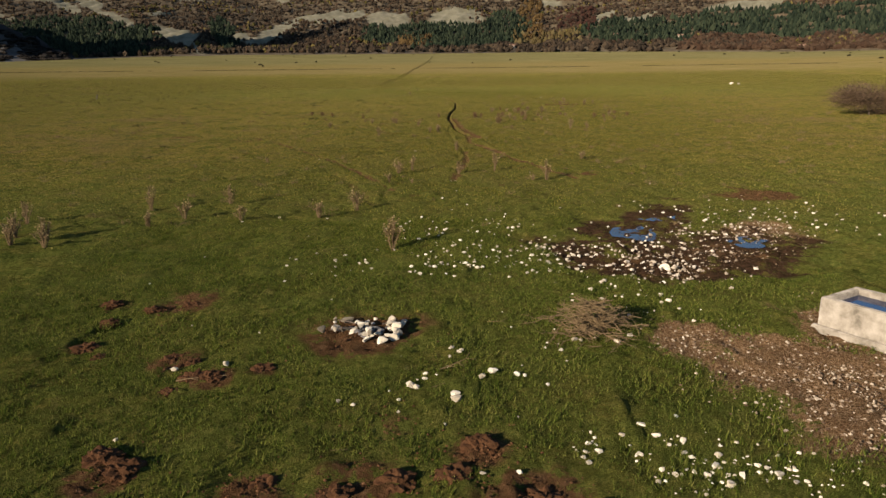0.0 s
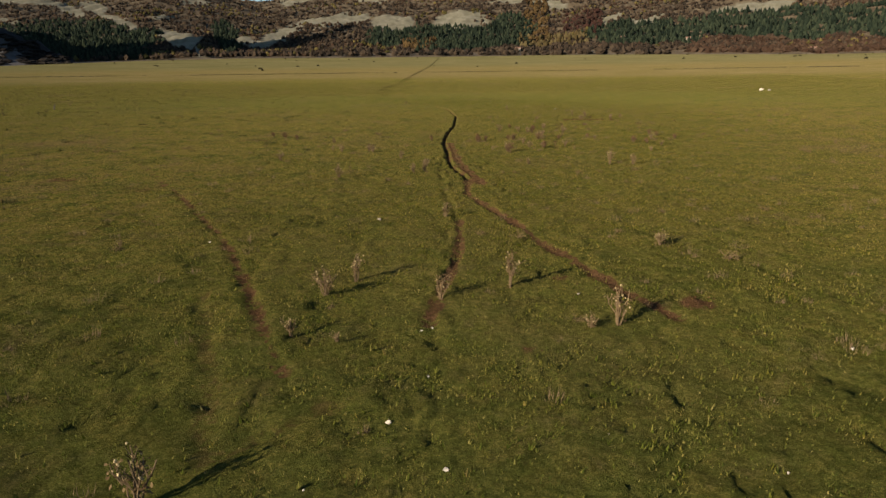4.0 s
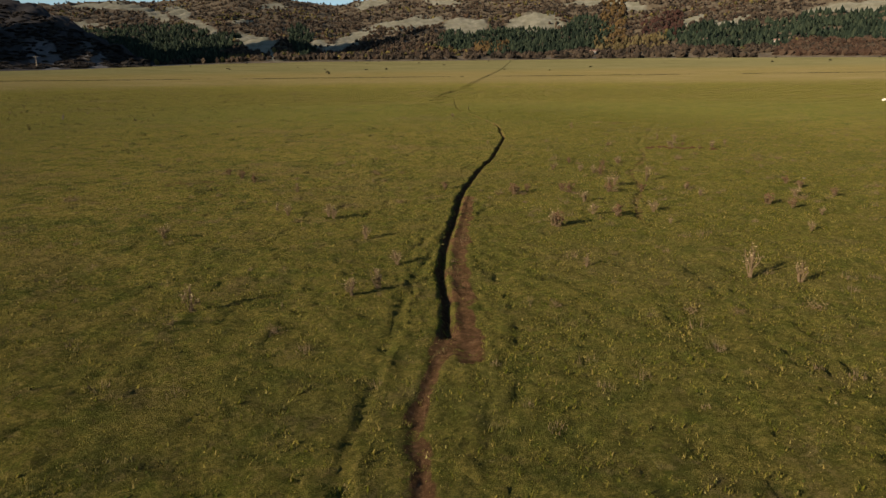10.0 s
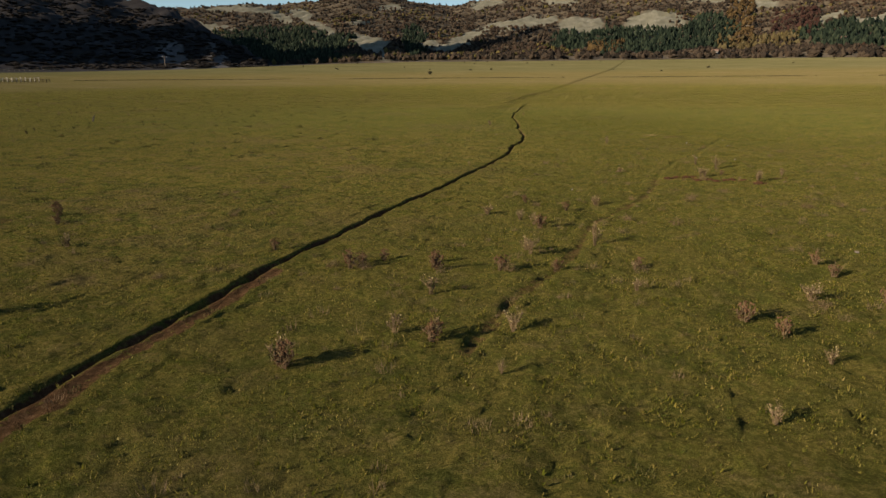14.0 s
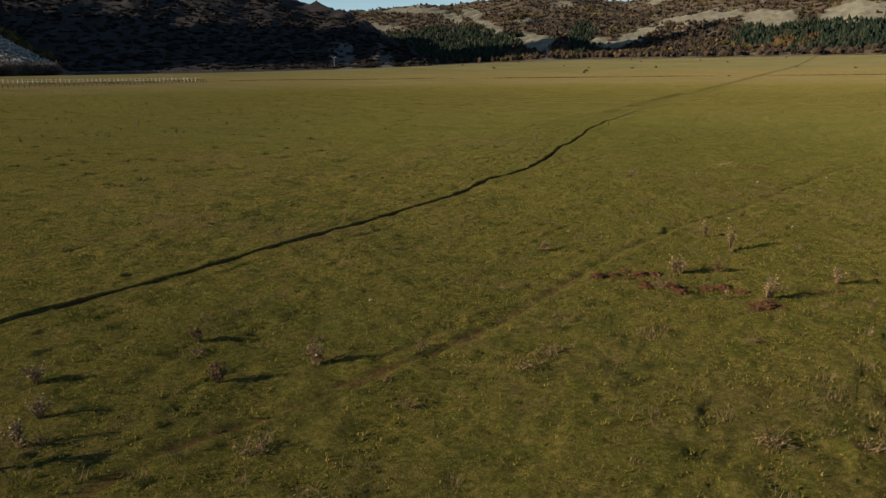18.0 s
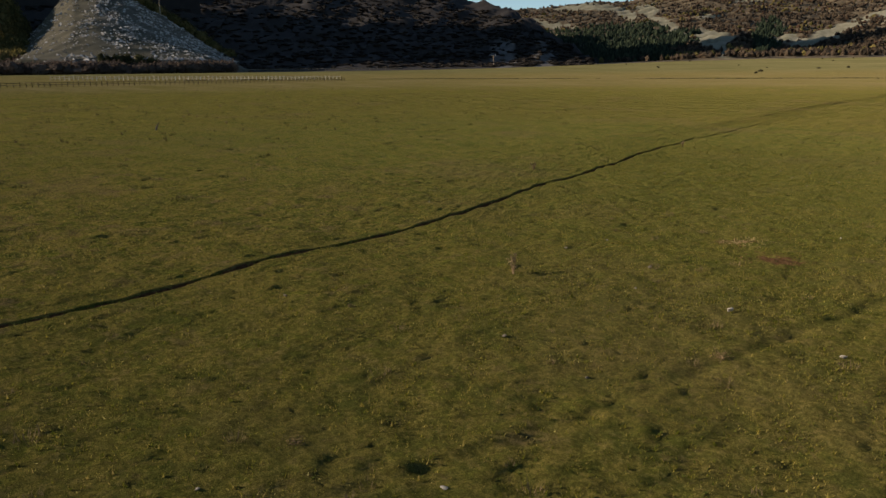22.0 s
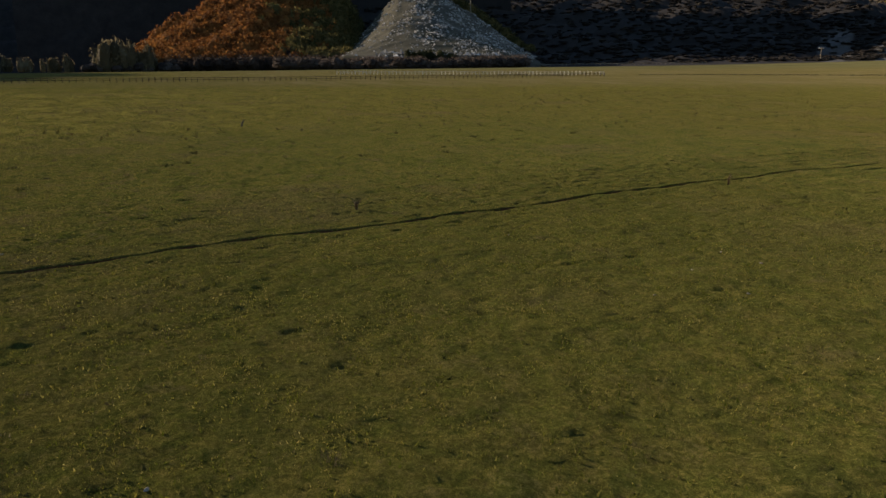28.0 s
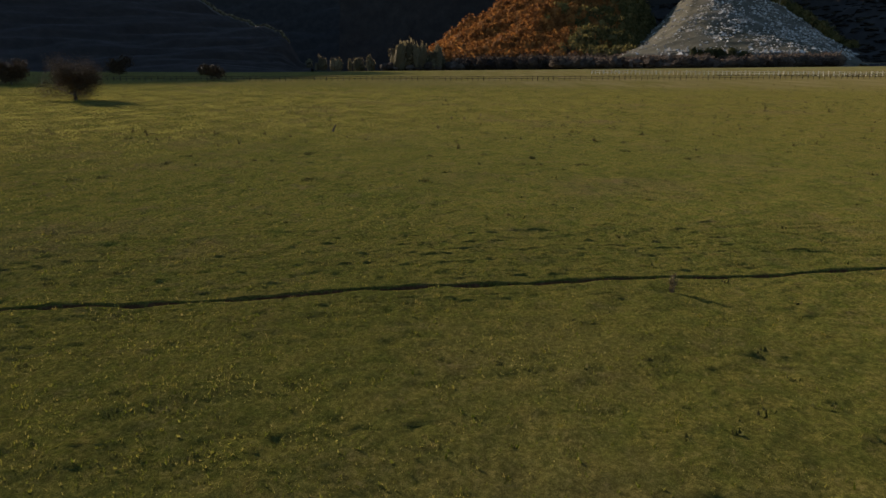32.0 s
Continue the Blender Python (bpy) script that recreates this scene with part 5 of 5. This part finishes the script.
# ---- fences at the western edge of the meadow ----
def post_mesh(tall, rad):
    b = bmesh.new()
    tube(b, [(0, 0, -.3), (0.01, 0, tall * .5), (0, .01, tall)], [rad, rad * .95, rad * .8], 6)
    me = bpy.data.meshes.new("post")
    b.to_mesh(me)
    b.free()
    me.materials.append(POST)
    return me


def rail_mesh():
    b = bmesh.new()
    tube(b, [(0, 0, 0), (.5, .004, -.006), (1, 0, 0)], [.08, .07, .08], 5)
    me = bpy.data.meshes.new("rail")
    b.to_mesh(me)
    b.free()
    me.materials.append(POST)
    return me


def fence(name, label, pts, gap, tall, rails, rad, timber):
    """Posts and rails along a line."""
    thing = tagged(new(name), label, "fence")
    put(thing, Matrix.Translation((*pts[0], gz(*pts[0]))))
    base = thing.location.copy()
    p, r = post_mesh(tall, rad), rail_mesh()
    p.materials[0] = r.materials[0] = timber
    places = []
    for (ax, ay), (bx, by) in zip(pts[:-1], pts[1:]):
        n = max(1, round(math.hypot(bx - ax, by - ay) / gap))
        places += [(ax + (bx - ax) * i / n, ay + (by - ay) * i / n) for i in range(n)]
    places.append(pts[-1])
    tops = [Vector((x, y, gz(x, y))) - base for x, y in places]
    for q in tops:
        part("post", p, POST, thing).matrix_local = Matrix.Translation(q) @ Matrix.Rotation(rs.uniform(-.06, .06), 4, "X") @ Matrix.Scale(rs.uniform(.88, 1.1), 4)
    for a, c in zip(tops[:-1], tops[1:]):
        for h in rails:
            d = c - a
            part("rail", r, POST, thing).matrix_local = (Matrix.Translation(a + Vector((0, 0, h * tall + rs.uniform(-.05, .05)))) @ d.to_track_quat("X", "Z").to_matrix().to_4x4() @ Matrix.Diagonal((d.length, 1, 1, 1)))
    return thing


fence("wooden_fence", "long grey wooden post and rail fence across the plain", [(-212, 20), (-222, 75), (-229, 126), (-236, 180), (-238, 230), (-238, 296)], 1.9, 1.6, (.5, .88), .11, m_rampy("dark_old_timber", 6, [(0.3, (0.035, 0.026, 0.018)), (0.7, (0.085, 0.065, 0.045))], each=.4))
fence("paddock_fence", "weathered pale wooden paddock fence in sunlight", [(-318, 198), (-292, 248), (-256, 308)], 1.8, 1.8, (.45, .85), .17, m_rampy("pale_new_timber", 6, [(0.3, (0.55, 0.48, 0.36)), (0.7, (0.72, 0.66, 0.54))], each=.4))


# ---- bushes and trees out on the plain ----
def bare_tree(name, x, y, tall, wide, seed, label, leaves, trunk=.16, low=.25, clumps=900, leaf=.10, slim=.6, droop=0.0):
    """A tapered trunk, limbs and a crown of many small clumps."""
    r = random.Random(seed)
    thing = tagged(new(name), label, "tree" if tall > 3 else "bush")
    put(thing, on_ground(x, y))
    b = bmesh.new()
    tube(b, [(0, 0, -.2), (.03 * tall, 0, tall * low * .6), (.02 * tall, .02 * tall, tall * .55)], [trunk * 1.3, trunk, trunk * .6], 8)
    part("trunk", b, BARK, thing)
    ends = []
    for i in range(13):
        t, z = 6.283 * i / 13 + r.uniform(-.3, .3), tall * r.uniform(low * .5, .5)
        l = wide * .5 * r.uniform(.6, 1.0)
        a = Vector((.02 * tall, .01 * tall, z))
        m = a + Vector((math.cos(t) * l * .55, math.sin(t) * l * .55, tall * .16))
        e = a + Vector((math.cos(t) * l, math.sin(t) * l, tall * r.uniform(.2, .5)))
        b = bmesh.new()
        tube(b, [a, m, e], [trunk * .42, trunk * .26, trunk * .07], 5)
        for j in range(5):
            f = m.lerp(e, r.random())
            g = f + Vector((r.gauss(0, 1), r.gauss(0, 1), r.uniform(.2, 1.4))).normalized() * wide * .16
            tube(b, [f, g], [trunk * .13, trunk * .03], 4)
            ends.append(g)
        part("limb", b, BARK, thing)
        ends += [e, m.lerp(e, .6)]
    b = bmesh.new()
    for i in range(clumps):
        c = r.choice(ends) + Vector((r.triangular(-.26, .26) * wide, r.triangular(-.26, .26) * wide, (r.triangular(-.4, .3) - droop) * tall))
        floor = (.03 if low < .13 else .14) * tall
        if c.z < floor:
            c.z = floor + r.random() * .3 * tall
        s = leaf * r.uniform(.6, 1.5)
        u = Vector((r.gauss(0, 1), r.gauss(0, 1), r.gauss(0, 1))).normalized() * s
        v = u.orthogonal().normalized() * s * slim
        b.faces.new([b.verts.new(c + u), b.verts.new(c + v), b.verts.new(c - u), b.verts.new(c - v)])
    tagged(part("crown", b, leaves, thing), kind="stuff")
    return thing


TWIGGY = m_rampy("leafless_twigs", 3, [(0.2, (0.040, 0.027, 0.017)), (0.5, (0.076, 0.051, 0.031)), (0.8, (0.118, 0.083, 0.050))], island=0.6, bump=0)
bare_tree("hawthorn_bush", 36.0, 61.5, 2.9, 5.6, 5, "wide leafless hawthorn bush on open meadow", TWIGGY, .07, .05, 17000, .11, .16, .24)
bare_tree("hawthorn_tree", -119.36, 66.77, 7.6, 8.6, 6, "dark leafless hawthorn tree standing on the meadow", TWIGGY, .24, .12, 26000, .15, .25, .05)
bare_tree("thorn_bush", -185.48, 12.05, 6.5, 8.0, 7, "rounded leafless thorn bush at the meadow edge", TWIGGY, .22, .12, 9000, .19)
bare_tree("thorn_bush", -225, 55, 4.2, 6.5, 8, "low dark thorn bush beside the fence", TWIGGY, .18, .1, 3500, .24)
bare_tree("thorn_bush", -290, -8, 7.5, 9.0, 9, "far rounded thorn bush beyond the fence", TWIGGY, .25, .1, 3500, .3)
b = bmesh.new()
tube(b, [(0, 0, -.2), (.10, .1, .5), (.35, .3, 1.1), (.5, .35, 1.45)], [.20, .17, .12, .05], 7)
tube(b, [(.18, .15, .6), (-.05, .3, .95)], [.07, .03], 5)
me = bpy.data.meshes.new("tree_stump")
b.to_mesh(me)
b.free()
me.materials.append(BARK)
put(tagged(new("tree_stump", me), "leaning dead tree stump in short grass", "stump"), on_ground(-62.93, 126.06, .8, .62))


# ---- far buildings, poles and the road barrier ----
LIME = m_rampy("lime_plaster", .8, [(0.3, (0.26, 0.23, 0.18)), (0.7, (0.40, 0.36, 0.29))], bump=.1)
TILE = m_rampy("old_roof_tiles", 1.5, [(0.3, (0.12, 0.07, 0.05)), (0.7, (0.24, 0.15, 0.11))], bump=.4)
DARKWOOD = m_rampy("dark_window", 2, [(0.3, (0.02, 0.02, 0.022)), (0.7, (0.05, 0.05, 0.05))], rough=.3, bump=0)


def house(hill, az, s, lx, ly, h, label):
    p = hill.place(np.array([az]), np.array([s]))[0]
    thing = tagged(new("house"), label, "house", "farmhouses under the hills")
    put(thing, Matrix.Translation(p) @ Matrix.Rotation(radians(az + 12), 4, "Z"))
    b = bmesh.new()
    box(b, (0, 0, h / 2 - 1.5), (lx, ly, h + 3))
    part("wall", b, LIME, thing)
    b = bmesh.new()
    v = [b.verts.new(q) for q in ((-lx * .55, -ly * .58, h - .1), (lx * .55, -ly * .58, h - .1), (lx * .55, ly * .58, h - .1), (-lx * .55, ly * .58, h - .1), (-lx * .55, 0, h + ly * .3), (lx * .55, 0, h + ly * .3))]
    for f in ((0, 1, 5, 4), (2, 3, 4, 5), (0, 4, 3), (1, 2, 5), (3, 2, 1, 0)):
        b.faces.new([v[i] for i in f])
    part("roof", b, TILE, thing)
    for i in range(3):
        for z in ((1.5, 4.2) if h > 5 else (1.6,)):
            b = bmesh.new()
            box(b, (lx * (i - 1) * .3, -ly / 2 - .03, z), (1.1, .12, 1.4))
            part("window", b, DARKWOOD, thing)


house(NORTH, -13.1, .14, 11, 8, 5, "pale two-storey farmhouse under the wooded hill")
house(NORTH, -18.2, .155, 9, 7, 5, "pale farmhouse beside a stony bank")
house(NORTH, -4.9, .05, 8, 6, 3, "low pale barn at the edge of the plain")
house(NORTH, -27.0, .05, 8, 6, 3, "low pale farm shed among scrub")
house(FOOTHILL, 84.6, .03, 11, 8, 5, "grey house among autumn trees")
STEEL = m_rampy("galvanised_steel", 2, [(0.3, (0.30, 0.31, 0.32)), (0.7, (0.46, 0.47, 0.48))], rough=.5, bump=0)


def pole(hill, az, s, h, label):
    p = hill.place(np.array([az]), np.array([s]))[0]
    thing = tagged(new("power_pole"), label, "pole", "power poles")
    put(thing, Matrix.Translation(p) @ Matrix.Rotation(radians(az), 4, "Z"))
    b = bmesh.new()
    tube(b, [(0, 0, -2), (0, 0, h)], [.55, .3], 8)
    part("shaft", b, POST, thing)
    b = bmesh.new()
    box(b, (0, 0, h - 1.2), (5, .4, .4))
    part("crossarm", b, POST, thing)
    for x in (-2.1, 0, 2.1):
        b = bmesh.new()
        tube(b, [(x, 0, h - 1.0), (x, 0, h - .1)], [.2, .12], 6)
        part("insulator", b, STEEL, thing)


pole(SPUR, 62.4, .98, 20, "tall wooden power pole on the stony ridge")
pole(NWEST, 37.4, .02, 13, "lone power pole at the foot of the dark hill")
barrier = tagged(new("road_barrier"), "line of pale posts and steel rail along the road", "guard rail")
q = [Vector(p) for p in NWEST.place(np.linspace(44.5, 58.5, 46), np.full(46, -.03))]
for v in q:
    v.z = rise(np.array([v.x]), np.array([v.y]))[0] + 2.2
put(barrier, Matrix.Translation(q[0]))
pm, rm = post_mesh(1.6, .3), rail_mesh()
for v in q:
    part("post", pm, LIME, barrier).matrix_local = Matrix.Translation(v - q[0])
for a, c in zip(q[:-1], q[1:]):
    d = c - a
    part("rail", rm, STEEL, barrier).matrix_local = Matrix.Translation(a - q[0] + Vector((0, 0, 1.2))) @ d.to_track_quat("X", "Z").to_matrix().to_4x4() @ Matrix.Diagonal((d.length, 4, 4, 1))


# ---- rubble on the stony spur ----
RUBBLE = m_rampy("grey_limestone_rubble", .5, [(0.2, (0.13, 0.115, 0.092)), (0.5, (0.28, 0.26, 0.22)), (0.85, (0.50, 0.47, 0.42))], island=.6, bump=0)


def rubble(name, label, hill, n, az0, az1, lo, hi, seed, dens):
    rng = np.random.default_rng(seed)
    a, s = rng.uniform(az0, az1, n * 3), rng.uniform(0.01, 1.0, n * 3) ** (2.6 if hi > 5 else 1)
    keep = rng.uniform(0, 1, n * 3) < dens(a, s)
    a, s = a[keep][:n], s[keep][:n]
    base = hill.place(a, s)
    octa = np.array([(1, 0, 0), (0, 1, 0), (-1, 0, 0), (0, -1, 0), (0, 0, 1), (0, 0, -1)], float)
    f = np.array([(0, 1, 4), (1, 2, 4), (2, 3, 4), (3, 0, 4), (1, 0, 5), (2, 1, 5), (3, 2, 5), (0, 3, 5)])
    size = (lo + (hi - lo) * rng.uniform(0, 1, len(a)) ** 2.5)[:, None, None]
    v = base[:, None] + octa[None] * rng.uniform(.4, 1.0, (len(a), 6, 1)) * size * [1, 1, .75]
    me = mesh_from(name, v.reshape(-1, 3), (f[None] + np.arange(len(a))[:, None, None] * 6).reshape(-1, 3), RUBBLE, smooth=False)
    return tagged(new(name, me), label, "rubble", kind="stuff")


rubble("limestone_rubble", "pale limestone rubble over the stony spur", SPUR, 5200, 57, 73, .7, 3.0, 8, lambda a, s: .04 + table(a, [(57, .9), (64, 1), (66.5, .85), (68.5, .25), (72, .06)]) * np.clip((s - .12) / .4, .04, 1) * np.clip(.5 + .6 * lumps(a * 12, s * 270, 4, 4, 40), .1, 1))
rubble("cliff_rocks", "row of pale rock faces at the foot of the spur", SPUR, 420, 59, 68.5, 1.5, 6.0, 9, lambda a, s: (s < .07) * 1.0)


# ---- turf: grass tufts, leafy tussocks and dry flecks ----

def tufts(name, label, material, n, spread, seed, blades, height, width, lean, far=1.0, avoid=0.35, zone=None, even=0.0, clumped=False):
    """Small fans of blades on the turf along the strip."""
    rng = np.random.default_rng(seed)
    seg = np.array(STRIP, float)
    k = rng.uniform(0, len(seg) - 1.001, n)
    i, t = k.astype(int), (k % 1)[:, None]
    c = seg[i] * (1 - t) + seg[i + 1] * t + rng.normal(0, 1, (n, 2)) * [spread * far, spread * .8]
    if zone:
        c = rng.uniform(zone[:2], zone[2:], (n, 2))
    z, soil, wet, grav, dry = ground_parts(c[:, 0], c[:, 1])
    # grass grows in drifts
    drift = np.sin(c[:, 0] * 1.7 + 2 * np.sin(c[:, 1] * .9)) * np.sin(c[:, 1] * 1.5 + 2 * np.sin(c[:, 0] * 1.1))
    ok = (soil < avoid) & (wet < .3) & (grav < .75 - .5 * rng.uniform(0, 1, n) ** 2) & (rng.uniform(-1.4 - even, 1 - even, n) < drift) & ((zone is not None) | (c[:, 1] > 15 + rng.uniform(-4, 8, n)))
    if clumped:
        ok &= rng.uniform(0, 1.1, n) < np.clip(.35 + .55 * lumps(c[:, 0] * 20, c[:, 1] * 20, seed, 5, 120), .05, 1)
    c, z = c[ok], z[ok]
    m = len(c)
    a = rng.uniform(0, 6.28, (m, blades))
    h = height * rng.uniform(.5, 1.4, (m, blades)) * rng.uniform(.6, 1.3, (m, 1))
    w = width * rng.uniform(.6, 1.3, (m, blades))
    r = width * 1.2 * rng.uniform(0, 1, (m, blades))
    ox, oy = c[:, 0, None] + r * np.cos(a * 2.3), c[:, 1, None] + r * np.sin(a * 2.3)
    dx, dy = np.cos(a), np.sin(a)
    zb = np.broadcast_to(z[:, None], a.shape)
    p0 = np.stack([ox - dy * w, oy + dx * w, zb - .01], -1)
    p1 = np.stack([ox + dy * w, oy - dx * w, zb - .01], -1)
    p2 = np.stack([ox + dx * h * lean, oy + dy * h * lean, zb + h], -1)
    v = np.stack([p0, p1, p2], 2).reshape(-1, 3)
    me = mesh_from(name, v, np.arange(len(v)).reshape(-1, 3), material, smooth=False, attrs={"lush": lush(v[:, 0], v[:, 1])})
    return tagged(new(name, me), label, "grass", kind="stuff")


tufts("fresh_grass", "dense short fresh green grass", GRASS, 100000, 1, 60, 4, .052, .0055, .8, zone=(-9, 4.8, 8, 20), even=.5)
tufts("grass", "short grazed grass tufts", GRASS, 120000, 7.0, 61, 4, .055, .0065, .7)
tufts("clover", "low leafy meadow herbs", thin(m_rampy("leafy_herbs", 0.8, [(0.2, (0.036, 0.050, 0.008)), (0.5, (0.080, 0.095, 0.014)), (0.85, (0.14, 0.14, 0.028))], island=.5, bump=0, spec=.05), .25), 34000, 7.0, 62, 4, .018, .014, 1.4)
tufts("rough_grass", "coarse grass tufts farther out", GRASS, 70000, 24.0, 63, 3, .065, .017, .7)
FLECK = thin(m_rampy("straw_flecks", 2, [(0.2, (0.14, 0.13, 0.022)), (0.6, (0.26, 0.215, 0.045)), (0.9, (0.40, 0.335, 0.12))], island=.7, bump=0), .45)
tufts("dry_flecks", "yellowed leaf tips standing in the turf", FLECK, 420000, 8.0, 64, 1, .024, .0085, .9, avoid=.9, clumped=True)
tufts("far_flecks", "yellowed leaf tips in the farther turf", FLECK, 150000, 22.0, 65, 1, .034, .015, .9, avoid=.9, clumped=True)


def bunches(name, label, material, places, blades, height, width, spread, seed):
    """Separate bunches of leaves or stalks at given places."""
    rng = np.random.default_rng(seed)
    n = len(places)
    z = ground_parts(places[:, 0], places[:, 1])[0]
    size = rng.uniform(.5, 1.5, (n, 1))
    a = rng.uniform(0, 6.28, (n, blades))
    r = spread * size * np.sqrt(rng.uniform(0, 1, (n, blades)))
    h = height * size * rng.uniform(.4, 1.2, (n, blades)) * (1.1 - .6 * r / (spread * size))
    ox, oy = places[:, 0, None] + r * np.cos(a), places[:, 1, None] + r * np.sin(a)
    t = a + rng.normal(0, .8, a.shape)
    dx, dy, w = np.cos(t), np.sin(t), width * rng.uniform(.6, 1.4, a.shape)
    zb = np.broadcast_to(z[:, None], a.shape)
    v = np.stack([np.stack([ox - dy * w, oy + dx * w, zb - .02], -1), np.stack([ox + dy * w, oy - dx * w, zb - .02], -1),
                  np.stack([ox + dx * h * .5, oy + dy * h * .5, zb + h], -1)], 2).reshape(-1, 3)
    return tagged(new(name, mesh_from(name, v, np.arange(len(v)).reshape(-1, 3), material, smooth=False)), label, "grass", kind="stuff")


rng = np.random.default_rng(71)
spots = np.concatenate([rng.uniform([-60, 20], [-5, 170], (620, 2)), rng.uniform([-5, 18], [40, 150], (420, 2)), rng.uniform([-6, 40], [18, 84], (200, 2)), rng.uniform([-9, 5], [-1, 40], (70, 2))])
# far stalks stand against the light: the silhouette is put into a dark colour
DARKSTALK = m_rampy("backlit_dark_stalk", 20, [(0.3, (0.026, 0.019, 0.010)), (0.7, (0.062, 0.046, 0.025))], bump=0)
DARKLEAF = m_rampy("dark_tussock", 1.5, [(0.2, (0.022, 0.026, 0.008)), (0.5, (0.055, 0.058, 0.014)), (0.85, (0.13, 0.10, 0.04))], island=.6, bump=0, spec=.05)
bunches("tussocks", "dark coarse tussocks dotting the grazed meadow", DARKLEAF, spots[(spots[:, 1] > 36)], 46, .07, .010, .22, 72)
spots = np.concatenate([rng.uniform([-135, 95], [-45, 235], (330, 2)), rng.uniform([-200, 40], [-90, 260], (260, 2))])
bunches("far_stalks", "thin dead stalks standing across the far meadow", DARKSTALK, spots, 9, .62, .024, .13, 73)

spots = np.concatenate([rng.uniform([-140, 80], [-25, 230], (260, 2)), rng.uniform([-30, 40], [-8, 120], (40, 2))])
bunches("sedge_clumps", "dark sedge clumps throwing shadows over the meadow", DARKLEAF, spots, 46, .20, .022, .38, 74)

spots = np.array([(10.7, 113.7), (10.3, 113.4), (11.1, 113.5), (10.9, 114.0)])
bunches("straw_remnant", "pale trampled straw left on the turf", CREAM, spots, 90, .06, .014, .55, 75)

rng = np.random.default_rng(83)
spots = np.concatenate([rng.uniform([-60, 24], [-4, 130], (420, 2)), rng.uniform([4, 24], [48, 120], (420, 2)), rng.uniform([-14, 18], [16, 66], (170, 2)), rng.uniform([4, 60], [24, 100], (130, 2))])
bunches("dead_weeds", "small dead brown weeds scattered over the meadow", STALK, spots, 30, .22, .0055, .17, 84)
spots = np.concatenate([rng.uniform([-34, 22], [-3, 150], (2600, 2)), rng.uniform([-3, 22], [34, 145], (3600, 2))])
bunches("low_tufts", "small coarse grass tufts dotting the turf", GRASS, spots, 9, .085, .009, .07, 85)
spots = np.concatenate([rng.uniform([-30, 24], [0, 145], (1500, 2)), rng.uniform([0, 24], [30, 140], (1900, 2))])
bunches("dark_rosettes", "low dark leaf rosettes in the turf", DARKLEAF, spots, 9, .035, .016, .08, 86)
spots = np.concatenate([rng.uniform([-170, 20], [-34, 230], (3000, 2)), rng.uniform([-60, 140], [120, 280], (1800, 2)), rng.uniform([34, 20], [110, 140], (900, 2))])
bunches("far_tufts", "coarse dark tufts scattered over the far meadow", DARKLEAF, spots, 6, .15, .03, .16, 87)


def sward(name, label, material, n, zone, seed, size):
    """Upright leaves of the farther turf, larger and sparser with distance from the strip, in drifts."""
    rng = np.random.default_rng(seed)
    c = rng.uniform(zone[:2], zone[2:], (n, 2))
    d = line_distance(c[:, 0], c[:, 1], STRIP)
    drift = .5 + .42 * lumps(c[:, 0], c[:, 1], seed, 5, 9.0)
    edge = np.minimum(np.minimum(c[:, 0] - zone[0], zone[2] - c[:, 0] + 60), np.minimum(c[:, 1] - zone[1], zone[3] - c[:, 1]))
    ok = (d > 13 + rng.uniform(0, 9, n)) & (rng.uniform(0, 1, n) < np.clip(drift, .3, .9) * np.clip(edge / 60, 0, 1))
    c, d = c[ok], d[ok]
    z, soil = ground_parts(c[:, 0], c[:, 1])[:2]
    c, d, z = c[soil < .3], d[soil < .3], z[soil < .3]
    m = len(c)
    k = size * np.clip(d / 70, .5, 1.05) * rng.uniform(.6, 1.4, m)
    a = rng.uniform(0, 6.28, m)
    dx, dy = np.cos(a), np.sin(a)
    v = np.stack([np.stack([c[:, 0] - dy * k * .5, c[:, 1] + dx * k * .5, z - .01], -1), np.stack([c[:, 0] + dy * k * .5, c[:, 1] - dx * k * .5, z - .01], -1),
                  np.stack([c[:, 0] + dx * k * .6, c[:, 1] + dy * k * .6, z + k], -1)], 1).reshape(-1, 3)
    me = mesh_from(name, v, np.arange(len(v)).reshape(-1, 3), material, smooth=False, attrs={"lush": lush(v[:, 0], v[:, 1])})
    return tagged(new(name, me), label, "grass", kind="stuff")


SWARD = thin(m_rampy("tall_sward", 0.6, [(0.25, (0.104, 0.102, 0.022)), (0.5, (0.145, 0.136, 0.031)), (0.75, (0.20, 0.172, 0.050))], island=.3, bump=0), 0.5)
sward("meadow_sward", "drifts of yellow-green grass over the wide meadow", SWARD, 2200000, (-190, 10, 120, 300), 91, .075)
